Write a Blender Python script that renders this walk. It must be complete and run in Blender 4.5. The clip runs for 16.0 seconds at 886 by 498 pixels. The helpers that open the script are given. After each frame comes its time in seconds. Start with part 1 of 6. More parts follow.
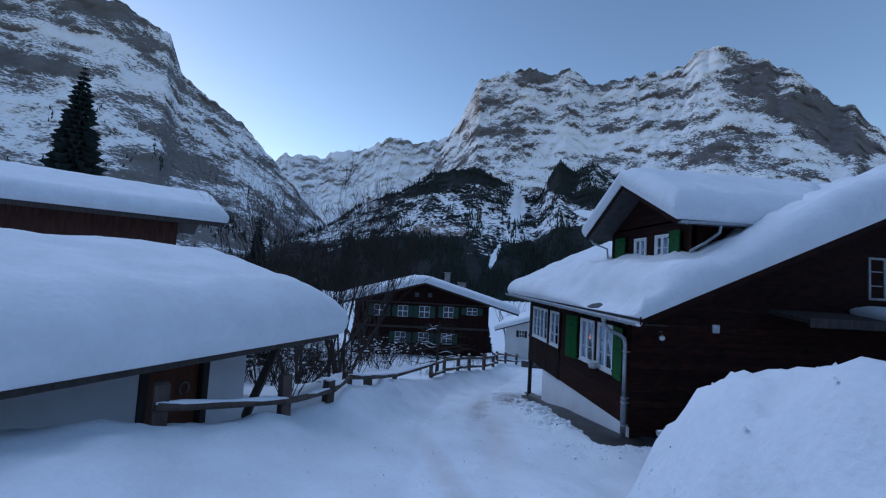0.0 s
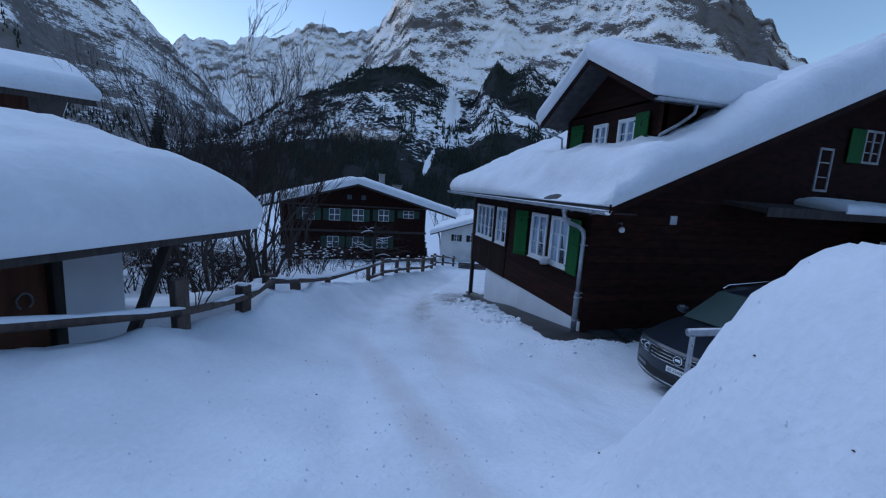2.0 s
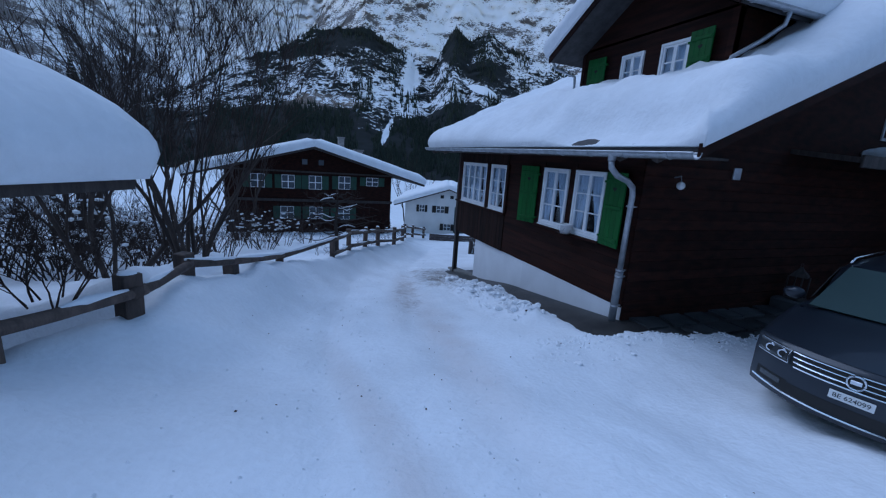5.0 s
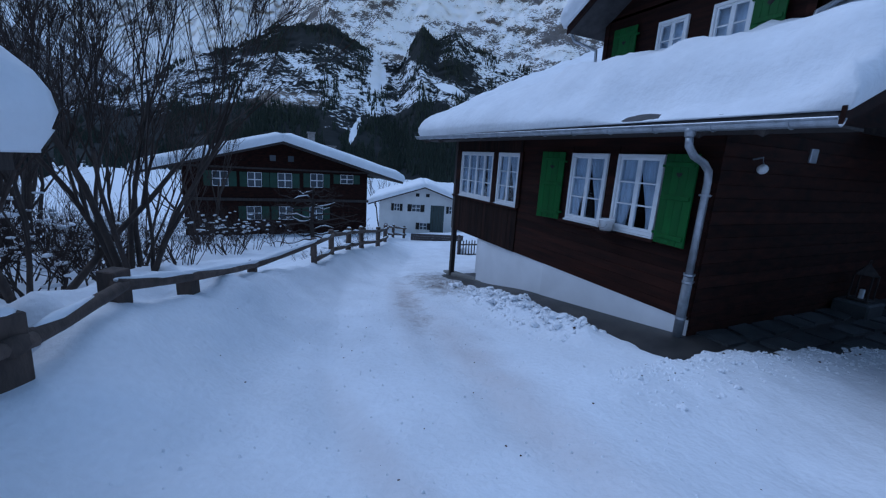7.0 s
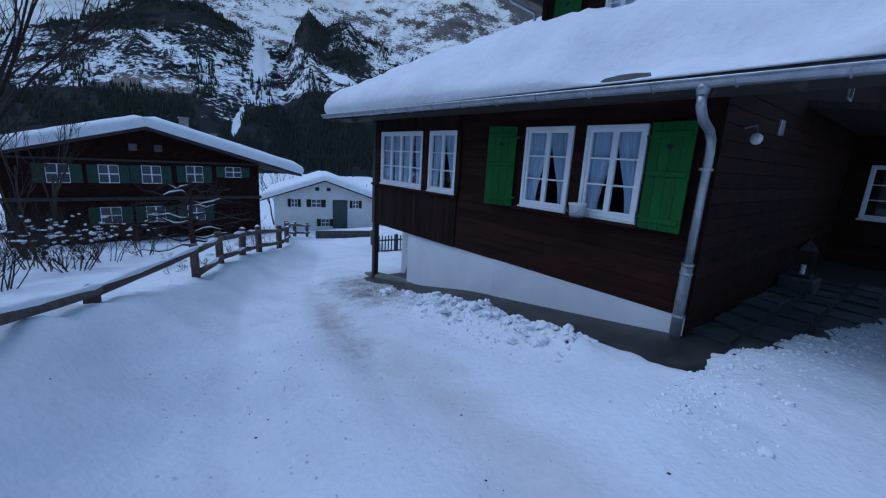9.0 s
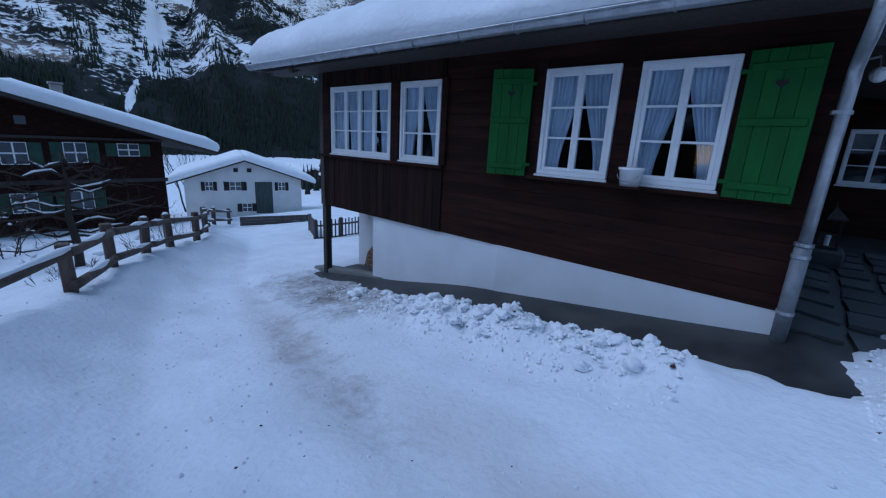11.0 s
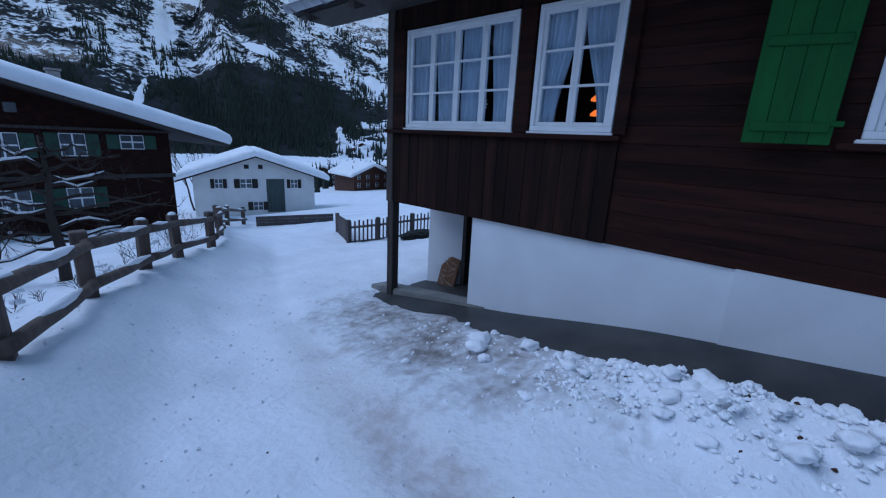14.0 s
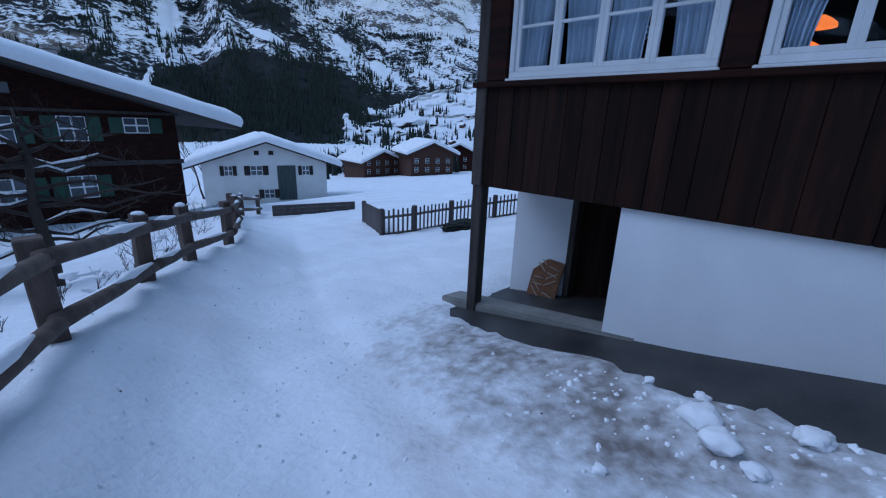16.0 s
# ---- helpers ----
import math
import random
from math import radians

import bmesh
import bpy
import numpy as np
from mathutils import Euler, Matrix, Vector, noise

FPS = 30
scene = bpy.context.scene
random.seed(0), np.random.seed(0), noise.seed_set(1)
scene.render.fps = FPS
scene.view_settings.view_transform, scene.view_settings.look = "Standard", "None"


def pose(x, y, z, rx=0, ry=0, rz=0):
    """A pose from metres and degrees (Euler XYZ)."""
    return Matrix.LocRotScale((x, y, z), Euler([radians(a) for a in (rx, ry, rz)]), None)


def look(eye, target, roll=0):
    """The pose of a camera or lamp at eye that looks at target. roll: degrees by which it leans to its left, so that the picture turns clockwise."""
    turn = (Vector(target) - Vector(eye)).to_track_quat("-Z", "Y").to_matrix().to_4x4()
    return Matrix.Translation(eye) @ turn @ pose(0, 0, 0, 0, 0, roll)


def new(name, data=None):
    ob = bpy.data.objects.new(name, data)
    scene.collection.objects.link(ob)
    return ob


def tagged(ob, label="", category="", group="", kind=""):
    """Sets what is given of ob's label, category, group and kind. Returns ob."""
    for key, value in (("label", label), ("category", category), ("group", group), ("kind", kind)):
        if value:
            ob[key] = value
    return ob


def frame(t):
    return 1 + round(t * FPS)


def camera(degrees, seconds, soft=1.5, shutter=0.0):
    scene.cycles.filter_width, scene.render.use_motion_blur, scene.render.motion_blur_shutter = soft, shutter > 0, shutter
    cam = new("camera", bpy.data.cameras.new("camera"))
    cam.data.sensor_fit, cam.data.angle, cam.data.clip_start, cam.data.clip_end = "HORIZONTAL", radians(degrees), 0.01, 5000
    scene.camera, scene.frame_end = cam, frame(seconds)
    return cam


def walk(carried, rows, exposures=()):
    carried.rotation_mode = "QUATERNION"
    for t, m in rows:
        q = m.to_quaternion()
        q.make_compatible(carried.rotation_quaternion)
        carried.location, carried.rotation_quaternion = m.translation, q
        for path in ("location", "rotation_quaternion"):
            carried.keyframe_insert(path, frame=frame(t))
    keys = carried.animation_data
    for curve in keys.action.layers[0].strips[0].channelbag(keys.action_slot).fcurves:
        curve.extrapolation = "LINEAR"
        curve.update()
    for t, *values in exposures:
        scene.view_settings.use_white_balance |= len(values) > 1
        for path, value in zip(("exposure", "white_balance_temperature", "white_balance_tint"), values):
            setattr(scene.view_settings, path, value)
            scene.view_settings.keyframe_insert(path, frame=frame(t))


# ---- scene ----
cam = camera(94.7, 16.0, soft=1.2)
PATH = [
    (0, (-5.8, -12.675, 3.886), (-5.608, -10.688, 4.009), 3.3),
    (0.5, (-5.829, -12.295, 3.716), (-5.526, -10.318, 3.73), 3.5),
    (1, (-5.82, -11.908, 3.575), (-5.427, -9.95, 3.466), 3.6),
    (1.5, (-5.785, -11.466, 3.46), (-5.323, -9.533, 3.236), 3.7),
    (2, (-5.751, -11.001, 3.379), (-5.221, -9.097, 3.07), 3.7),
    (2.5, (-5.712, -10.552, 3.287), (-5.143, -8.679, 2.881), 3.9),
    (3, (-5.641, -10.085, 3.162), (-5.04, -8.229, 2.725), 4.0),
    (3.5, (-5.611, -9.64, 3.068), (-4.98, -7.794, 2.629), 4.0),
    (4, (-5.558, -9.151, 2.97), (-4.902, -7.313, 2.532), 3.9),
    (6.5, (-5.847, -6.907, 2.564), (-5.036, -5.129, 2.139), 4.0),
    (7, (-5.809, -6.435, 2.47), (-4.964, -4.674, 2.043), 3.7),
    (7.5, (-5.765, -6.043, 2.356), (-4.86, -4.312, 1.928), 3.7),
    (8, (-5.683, -5.588, 2.301), (-4.685, -3.909, 1.868), 3.7),
    (8.5, (-5.599, -5.134, 2.247), (-4.48, -3.533, 1.815), 3.6),
    (9, (-5.519, -4.665, 2.166), (-4.277, -3.158, 1.735), 3.3),
    (11.5, (-4.852, -2.222, 1.708), (-3.372, -0.979, 1.196), 3.1),
    (12, (-4.702, -1.756, 1.617), (-3.22, -0.514, 1.108), 3.1),
    (12.5, (-4.563, -1.277, 1.569), (-3.084, -0.031, 1.06), 3.0),
    (13, (-4.457, -0.825, 1.48), (-2.988, 0.432, 0.968), 2.9),
    (13.5, (-4.337, -0.352, 1.392), (-2.876, 0.914, 0.877), 2.9),
    (14, (-4.223, 0.187, 1.328), (-2.773, 1.464, 0.811), 2.8),
    (14.5, (-4.125, 0.668, 1.266), (-2.682, 1.953, 0.749), 2.9),
    (15, (-3.973, 1.206, 1.184), (-2.541, 2.5, 0.661), 2.6),
    (15.5, (-3.851, 1.717, 1.111), (-2.425, 3.012, 0.57), 2.6),
    (16, (-3.694, 2.175, 1.004), (-2.281, 3.465, 0.421), 2.1),
]
walk(cam, [(t, look(eye, target, roll)) for t, eye, target, roll in PATH],
     [(0, 1.00, 5550, 21), (2, 1.05, 5550, 21), (4, 1.23, 5550, 21), (9, 1.26, 5550, 21), (16, 1.38, 5550, 21)])

# ---- light: blue winter dusk, the sun already behind the mountains ----
world = bpy.data.worlds.new("dusk")
scene.world = world
world.use_nodes = True
wn = world.node_tree
sky = wn.nodes.new("ShaderNodeTexSky")
sky.sky_type = 'NISHITA'
sky.sun_disc = False
sky.sun_elevation, sky.sun_rotation = radians(5), radians(-46)
sky.air_density, sky.dust_density, sky.ozone_density = 1.0, 0.6, 1.3
sky.altitude = 1000
wn.nodes["Background"].inputs[1].default_value = 0.15
wn.links.new(sky.outputs[0], wn.nodes["Background"].inputs[0])
sun = new("sun", bpy.data.lights.new("sun", 'SUN'))
sun.data.energy, sun.data.angle, sun.data.color = 0.5, radians(50), (0.72, 0.86, 1.0)
sun.matrix_world = look((0, 0, 50), (21, -26, 0))


# ---- materials ----
def mat(name, col, rough=0.7, metal=0.0, var=0.25, scale=6.0, bump=0.2, bscale=40.0, stretch=(1, 1, 1), dist=0.01, col2=None, spec=0.5):
    """A surface with variation at two scales and fine relief."""
    m = bpy.data.materials.new(name)
    m.use_nodes = True
    nt = m.node_tree
    N, L = nt.nodes, nt.links
    b = N["Principled BSDF"]
    b.inputs["Roughness"].default_value, b.inputs["Metallic"].default_value = rough, metal
    b.inputs["Specular IOR Level"].default_value = spec
    tc = N.new("ShaderNodeTexCoord")
    mp = N.new("ShaderNodeMapping")
    mp.inputs["Scale"].default_value = stretch
    L.new(tc.outputs["Object"], mp.inputs[0])
    n1, n2 = N.new("ShaderNodeTexNoise"), N.new("ShaderNodeTexNoise")
    n1.inputs["Scale"].default_value, n1.inputs["Detail"].default_value = scale, 6
    n2.inputs["Scale"].default_value, n2.inputs["Detail"].default_value = bscale, 5
    L.new(mp.outputs[0], n1.inputs[0])
    L.new(mp.outputs[0], n2.inputs[0])
    ad = N.new("ShaderNodeMath")
    ad.operation = 'MULTIPLY_ADD'
    L.new(n2.outputs[0], ad.inputs[0])
    ad.inputs[1].default_value = 0.4
    L.new(n1.outputs[0], ad.inputs[2])
    rp = N.new("ShaderNodeValToRGB")
    c2 = col2 or tuple(min(1, c * (1 + var)) for c in col)
    c1 = col if col2 else tuple(c * (1 - var) for c in col)
    rp.color_ramp.elements[0].position, rp.color_ramp.elements[1].position = 0.5, 0.95
    rp.color_ramp.elements[0].color, rp.color_ramp.elements[1].color = (*c1, 1), (*c2, 1)
    L.new(ad.outputs[0], rp.inputs[0])
    oi = N.new("ShaderNodeObjectInfo")
    hv = N.new("ShaderNodeHueSaturation")
    mr = N.new("ShaderNodeMapRange")
    mr.inputs["To Min"].default_value, mr.inputs["To Max"].default_value = 1 - var * 0.5, 1 + var * 0.5
    L.new(oi.outputs["Random"], mr.inputs[0])
    L.new(mr.outputs[0], hv.inputs["Value"])
    L.new(rp.outputs[0], hv.inputs["Color"])
    L.new(hv.outputs[0], b.inputs["Base Color"])
    bp = N.new("ShaderNodeBump")
    bp.inputs["Strength"].default_value, bp.inputs["Distance"].default_value = bump, dist
    L.new(n2.outputs[0], bp.inputs["Height"])
    L.new(bp.outputs[0], b.inputs["Normal"])
    return m


M_SNOW = mat("snow", (0.80, 0.82, 0.85), 0.85, var=0.06, scale=1.3, bump=0.5, bscale=9, dist=0.04, spec=0.2)
M_LUMP = mat("loose_snow", (0.82, 0.84, 0.87), 0.85, var=0.05, scale=2.0, bump=0.3, bscale=9, dist=0.008, spec=0.2)
M_WOOD = mat("dark_larch", (0.012, 0.0055, 0.0045), 0.8, spec=0.15, var=0.55, scale=3, bump=0.5, bscale=28, stretch=(1, 0.25, 3), dist=0.006, col2=(0.042, 0.013, 0.008))
M_WOODV = mat("dark_boards", (0.009, 0.0055, 0.0045), 0.8, spec=0.15, var=0.6, scale=4, bump=0.5, bscale=30, stretch=(3, 3, 0.2), dist=0.006, col2=(0.036, 0.014, 0.009))
M_BEAM = mat("weathered_beam", (0.03, 0.024, 0.022), 0.85, var=0.5, scale=5, bump=0.6, bscale=40, stretch=(3, 3, 0.4), dist=0.006, col2=(0.07, 0.055, 0.048))
M_RED = mat("red_brown_boards", (0.045, 0.016, 0.009), 0.8, var=0.5, scale=4, bump=0.5, bscale=30, stretch=(2, 2, 0.3), dist=0.006, col2=(0.10, 0.035, 0.018))
M_DOOR = mat("barn_door_wood", (0.10, 0.032, 0.014), 0.7, var=0.4, scale=4, bump=0.5, bscale=30, stretch=(3, 3, 0.25), dist=0.006, col2=(0.17, 0.06, 0.025))
M_FENCE = mat("fence_wood", (0.055, 0.040, 0.034), 0.85, var=0.5, scale=5, bump=0.7, bscale=35, stretch=(2, 2, 0.5), dist=0.008, col2=(0.12, 0.085, 0.068))
M_PICKET = mat("picket_wood", (0.07, 0.06, 0.058), 0.85, var=0.4, scale=4, bump=0.5, bscale=30, stretch=(2, 2, 0.4), col2=(0.12, 0.10, 0.095))
M_WHITE = mat("white_paint", (0.78, 0.79, 0.80), 0.45, var=0.06, scale=5, bump=0.1, bscale=60)
# the white paint darkened to grey, with the gable side's shade in it
M_SHADEWHITE = mat("shaded_white_paint", (0.34, 0.34, 0.34), 0.6, var=0.2, scale=5, bump=0.2, bscale=60)
M_PLASTER = mat("white_plaster", (0.74, 0.75, 0.77), 0.9, var=0.07, scale=1.5, bump=0.25, bscale=90, dist=0.004)
M_CREAM = mat("cream_plaster", (0.66, 0.66, 0.65), 0.9, var=0.08, scale=0.7, bump=0.2, bscale=20, dist=0.01)
M_GREEN = mat("green_paint", (0.006, 0.092, 0.017), 0.55, spec=0.25, var=0.18, scale=5, bump=0.2, bscale=40, stretch=(2, 2, 0.5), dist=0.003)
M_DGREEN = mat("dark_green_paint", (0.012, 0.06, 0.035), 0.6, var=0.25, scale=3)
M_GREYGREEN = mat("grey_green_boards", (0.05, 0.072, 0.07), 0.8, var=0.3, scale=3, stretch=(4, 4, 0.3))
M_ZINC = mat("galvanised_zinc", (0.42, 0.44, 0.47), 0.42, 0.75, var=0.2, scale=8, bump=0.08)
M_IRON = mat("grey_cast_pipe", (0.20, 0.215, 0.235), 0.55, 0.2, var=0.2, scale=9)
M_STEEL = mat("rail_steel", (0.36, 0.38, 0.41), 0.45, 0.7, var=0.2, scale=9)
M_ASPH = mat("wet_asphalt", (0.012, 0.012, 0.013), 0.5, var=0.5, scale=2.6, bump=0.5, bscale=90, dist=0.008, col2=(0.05, 0.046, 0.043))
M_CONC = mat("concrete", (0.22, 0.215, 0.20), 0.8, var=0.25, scale=3, bump=0.3, bscale=70)
M_STONE = mat("flagstone", (0.055, 0.06, 0.062), 0.5, var=0.5, scale=3, bump=0.4, bscale=40)
# black; on room surfaces it stands in for the lack of light indoors
M_BLACK = mat("black_and_room_shade", (0.02, 0.018, 0.017), 0.9, var=0.2)
M_CLOTH = mat("curtain_lace", (0.66, 0.70, 0.74), 0.95, var=0.15, scale=14, bump=0.3, bscale=120, stretch=(1, 1, 0.2))
M_BARK = mat("bark", (0.030, 0.022, 0.019), 0.9, var=0.4, scale=9, bump=0.6, bscale=50, stretch=(1, 1, 0.3), dist=0.01, col2=(0.07, 0.05, 0.04))
M_TWIG = mat("twig", (0.035, 0.021, 0.016), 0.9, var=0.3, scale=9, bump=0.0)
M_NEEDLE = mat("spruce_needles", (0.010, 0.018, 0.013), 0.9, var=0.4, scale=1.0, bump=0.0)
M_HEDGE = mat("hedge", (0.012, 0.015, 0.012), 0.9, var=0.4, scale=5)
M_SLATE = mat("roof_edge", (0.045, 0.043, 0.045), 0.8, var=0.4, scale=6)
M_CHIM = mat("chimney_render", (0.24, 0.22, 0.21), 0.9, var=0.3, scale=3)


def glass(name, tint=(0.9, 0.95, 1.0)):
    m = bpy.data.materials.new(name)
    m.use_nodes = True
    N, L = m.node_tree.nodes, m.node_tree.links
    N.remove(N["Principled BSDF"])
    mix, tr, gl, fr = (N.new("ShaderNodeMixShader"), N.new("ShaderNodeBsdfTransparent"), N.new("ShaderNodeBsdfGlossy"), N.new("ShaderNodeLayerWeight"))
    tr.inputs[0].default_value = (*tint, 1)
    gl.inputs["Roughness"].default_value = 0.02
    pw, sc = N.new("ShaderNodeMath"), N.new("ShaderNodeMath")
    pw.operation, sc.operation = 'POWER', 'MULTIPLY_ADD'
    pw.inputs[1].default_value, sc.inputs[1].default_value, sc.inputs[2].default_value = 4.0, 0.8, 0.03
    L.new(fr.outputs["Facing"], pw.inputs[0])
    L.new(pw.outputs[0], sc.inputs[0])
    L.new(sc.outputs[0], mix.inputs[0])
    L.new(tr.outputs[0], mix.inputs[1])
    L.new(gl.outputs[0], mix.inputs[2])
    L.new(mix.outputs[0], N["Material Output"].inputs[0])
    return m


M_GLASS = glass("window_glass")


def paint(name, col, rough=0.3, metal=0.0, coat=0.0, emit=0.0):
    m = bpy.data.materials.new(name)
    m.use_nodes = True
    b = m.node_tree.nodes["Principled BSDF"]
    b.inputs["Base Color"].default_value = (*col, 1)
    b.inputs["Roughness"].default_value, b.inputs["Metallic"].default_value = rough, metal
    b.inputs["Coat Weight"].default_value = coat
    if emit:
        b.inputs["Emission Color"].default_value = (*col, 1)
        b.inputs["Emission Strength"].default_value = emit
    return m


M_CARBODY = paint("car_paint_blue_grey", (0.014, 0.020, 0.030), 0.36, 0.25, 0.35)
M_RUBBER = paint("black_rubber", (0.012, 0.012, 0.012), 0.7)
M_CHROME = paint("chrome", (0.75, 0.77, 0.8), 0.12, 1.0)
M_LENS = paint("headlamp_lens", (0.05, 0.055, 0.06), 0.12, 0.2, 0.6)
M_PLATE = paint("number_plate", (0.72, 0.72, 0.70), 0.4)
M_INK = paint("plate_ink", (0.01, 0.01, 0.01), 0.6)
M_LAMP = paint("lit_lamp_shade", (1.0, 0.20, 0.02), 0.5, 0, 0, 0.45)


# ---- mesh helpers ----
def finish(name, bm, material, smooth=False):
    me = bpy.data.meshes.new(name)
    bmesh.ops.recalc_face_normals(bm, faces=bm.faces)
    bm.to_mesh(me)
    bm.free()
    me.materials.append(material)
    if smooth:
        me.polygons.foreach_set("use_smooth", [True] * len(me.polygons))
    return me


def part(name, bm, material, parent, label="", smooth=False):
    ob = new(name, finish(name, bm, material, smooth))
    ob.parent = parent
    return tagged(ob, label)


def thing(name, label, category, group="", kind="", m=None):
    ob = new(name)
    if m is not None:
        ob.matrix_world = m
    return tagged(ob, label, category, group, kind)


def solid(name, bm, material, label, category, group="", kind="", smooth=False):
    return tagged(new(name, finish(name, bm, material, smooth)), label, category, group, kind)


def box(bm, x0, y0, z0, x1, y1, z1, bevel=0.0, m=None):
    vs = [bm.verts.new((x, y, z)) for x in (x0, x1) for y in (y0, y1) for z in (z0, z1)]
    fs = [bm.faces.new([vs[k] for k in q]) for q in ((0, 1, 3, 2), (4, 6, 7, 5), (0, 4, 5, 1), (2, 3, 7, 6), (0, 2, 6, 4), (1, 5, 7, 3))]
    if bevel:
        r = bmesh.ops.bevel(bm, geom=list({e for f in fs for e in f.edges}), offset=bevel, segments=1, affect='EDGES')
        vs = list({v for f in r["faces"] for v in f.verts} | {v for v in vs if v.is_valid})
    if m is not None:
        bmesh.ops.transform(bm, matrix=m, verts=[v for v in vs if v.is_valid])
    return bm


def boxes(*specs, bevel=0.0):
    bm = bmesh.new()
    for q in specs:
        box(bm, *q, bevel=bevel)
    return bm


def prism(bm, pts, a, b):
    """A polygon pts (list of 3D points) pushed from offset a to offset b."""
    lo, hi = [bm.verts.new(Vector(p) + Vector(a)) for p in pts], [bm.verts.new(Vector(p) + Vector(b)) for p in pts]
    bm.faces.new(lo)
    bm.faces.new(hi[::-1])
    for k in range(len(pts)):
        bm.faces.new((lo[k], lo[k - 1], hi[k - 1], hi[k]))
    return bm


def tube(bm, pts, radii, sides=8, caps=True):
    """A tapered tube along a line of points."""
    rings, up = [], Vector((0.13, 0.29, 0.95))
    pts = [Vector(p) for p in pts]
    for k, p in enumerate(pts):
        d = (pts[min(k + 1, len(pts) - 1)] - pts[max(k - 1, 0)]).normalized()
        u = d.cross(up)
        u = u.normalized() if u.length > 1e-4 else Vector((1, 0, 0))
        w = d.cross(u)
        r = radii[k] if isinstance(radii, (list, tuple)) else radii
        rings.append([bm.verts.new(p + r * (math.cos(2 * math.pi * j / sides) * u + math.sin(2 * math.pi * j / sides) * w)) for j in range(sides)])
    for a, b in zip(rings, rings[1:]):
        for j in range(sides):
            bm.faces.new((a[j - 1], a[j], b[j], b[j - 1]))
    if caps and sides > 2:
        bm.faces.new(rings[0][::-1])
        bm.faces.new(rings[-1])
    return bm


def fbm(x, y, z=0.0, octaves=4):
    return noise.fractal(Vector((x, y, z)), 1.0, 2.0, octaves)


def sheet(name, pts, nu, nv, material, smooth=True):
    """A mesh from a grid of points, nu by nv, row by row."""
    faces = [(i * nv + j, (i + 1) * nv + j, (i + 1) * nv + j + 1, i * nv + j + 1) for i in range(nu - 1) for j in range(nv - 1)]
    me = bpy.data.meshes.new(name)
    me.from_pydata(pts, [], faces)
    me.materials.append(material)
    me.polygons.foreach_set("use_smooth", [smooth] * len(faces))
    return me


def snow_slab(name, o, u, v, thick, label, r=0.3, step=0.14, rough=0.05, seed=0.0, parent=None, shape=None, group="snow on the roofs", sag=0.0, taper=(1, 1)):
    """Snow lying on the parallelogram o, o+u, o+v, with rounded edges, its depth measured upwards."""
    o, u, v = Vector(o), Vector(u), Vector(v)
    nu, nv = max(6, int(u.length / step)), max(6, int(v.length / step))
    pts = []
    def line(n, length):
        # closer rows towards the edges
        return [0.5 - 0.5 * math.cos(math.pi * k / n) if length < 3 else (k / n if 0 < k < n else k / n) for k in range(n + 1)]
    us, vs = line(nu, u.length), line(nv, v.length)
    e = min(0.04, 0.3 * r)
    def ends(q, length):
        return sorted({0.0, 1.0, *(e * f / length for f in (0.3, 1, 2.2)), *(1 - e * f / length for f in (0.3, 1, 2.2)), *q})
    us, vs = ends(us, u.length), ends(vs, v.length)
    for a in us:
        for b in vs:
            p = o + a * (taper[0] + (taper[1] - taper[0]) * b) * u + b * v
            d = min(a * u.length, (1 - a) * u.length, b * v.length, (1 - b) * v.length)
            t = thick * (shape(a, b) if shape else 1)
            k = min(1.0, d / r)
            h = t * math.sqrt(max(0.0, 1 - (1 - k) ** 2)) if k < 1 else t
            h += rough * fbm(p.x * 1.1 + seed, p.y * 1.1, p.z) * min(1, k * 2) + 0.3 * rough * fbm(p.x * 4 + seed, p.y * 4, p.z * 4, 3) * min(1, k * 2)
            out = 0.16 * t * math.sin(math.pi * min(1, h / max(t, 0.01))) * (1 if k < 1 else 0)
            side = Vector((0, 0, 0))
            if k < 1:
                side = (u.normalized() * ((1 if a > 0.5 else -1) if min(a, 1 - a) * u.length < r else 0)
                        + v.normalized() * ((1 if b > 0.5 else -1) if min(b, 1 - b) * v.length < r else 0)) * out
            pts.append(p + side + Vector((0, 0, h - sag * (1 - k))))
    nu, nv = len(us), len(vs)
    me = sheet(name, pts, nu, nv, M_SNOW)
    bm = bmesh.new()
    bm.from_mesh(me)
    bpy.data.meshes.remove(me)
    ring = [e for e in bm.edges if e.is_boundary]
    g = bmesh.ops.extrude_edge_only(bm, edges=ring)
    for w in g["geom"]:
        if isinstance(w, bmesh.types.BMVert):
            w.co.z -= 0.02
    bmesh.ops.holes_fill(bm, edges=[q for q in bm.edges if q.is_boundary], sides=0)
    if parent is not None:
        return part(name, bm, M_SNOW, parent, label, True)
    return solid(name, bm, M_SNOW, label, "snow", group, "", True)


# ---- ground ----
GY = [-60, -44, -12.6, -9.1, -4.6, -2.75, 0, 3.04, 5, 11, 26, 46, 70, 130, 300, 700]
GZ = [10.5, 7.6, 2.15, 1.20, 0.36, 0.06, -0.33, -0.75, -1.12, -2.1, -3.9, -7.9, -10.5, -17, -30, -32]
FY = [-40, -14, -8.3, -6.2, -4.15, -3.12, -1.62, -0.4, 1.9, 4.4, 5.92, 7.55, 8.9, 10.5, 13.3, 16.3, 30]
FX = [-14, -12.5, -10.4, -9.2, -7.97, -7.27, -7.05, -6.6, -5.82, -4.36, -3.65, -2.75, -2.0, -0.85, 0.35, 1.3, 6]
BY = [-14, -9, -5, -4.15, -3.12, -1.62, -0.4, 1.9, 4, 5.92, 7.55, 8.9, 10.5, 13, 20]
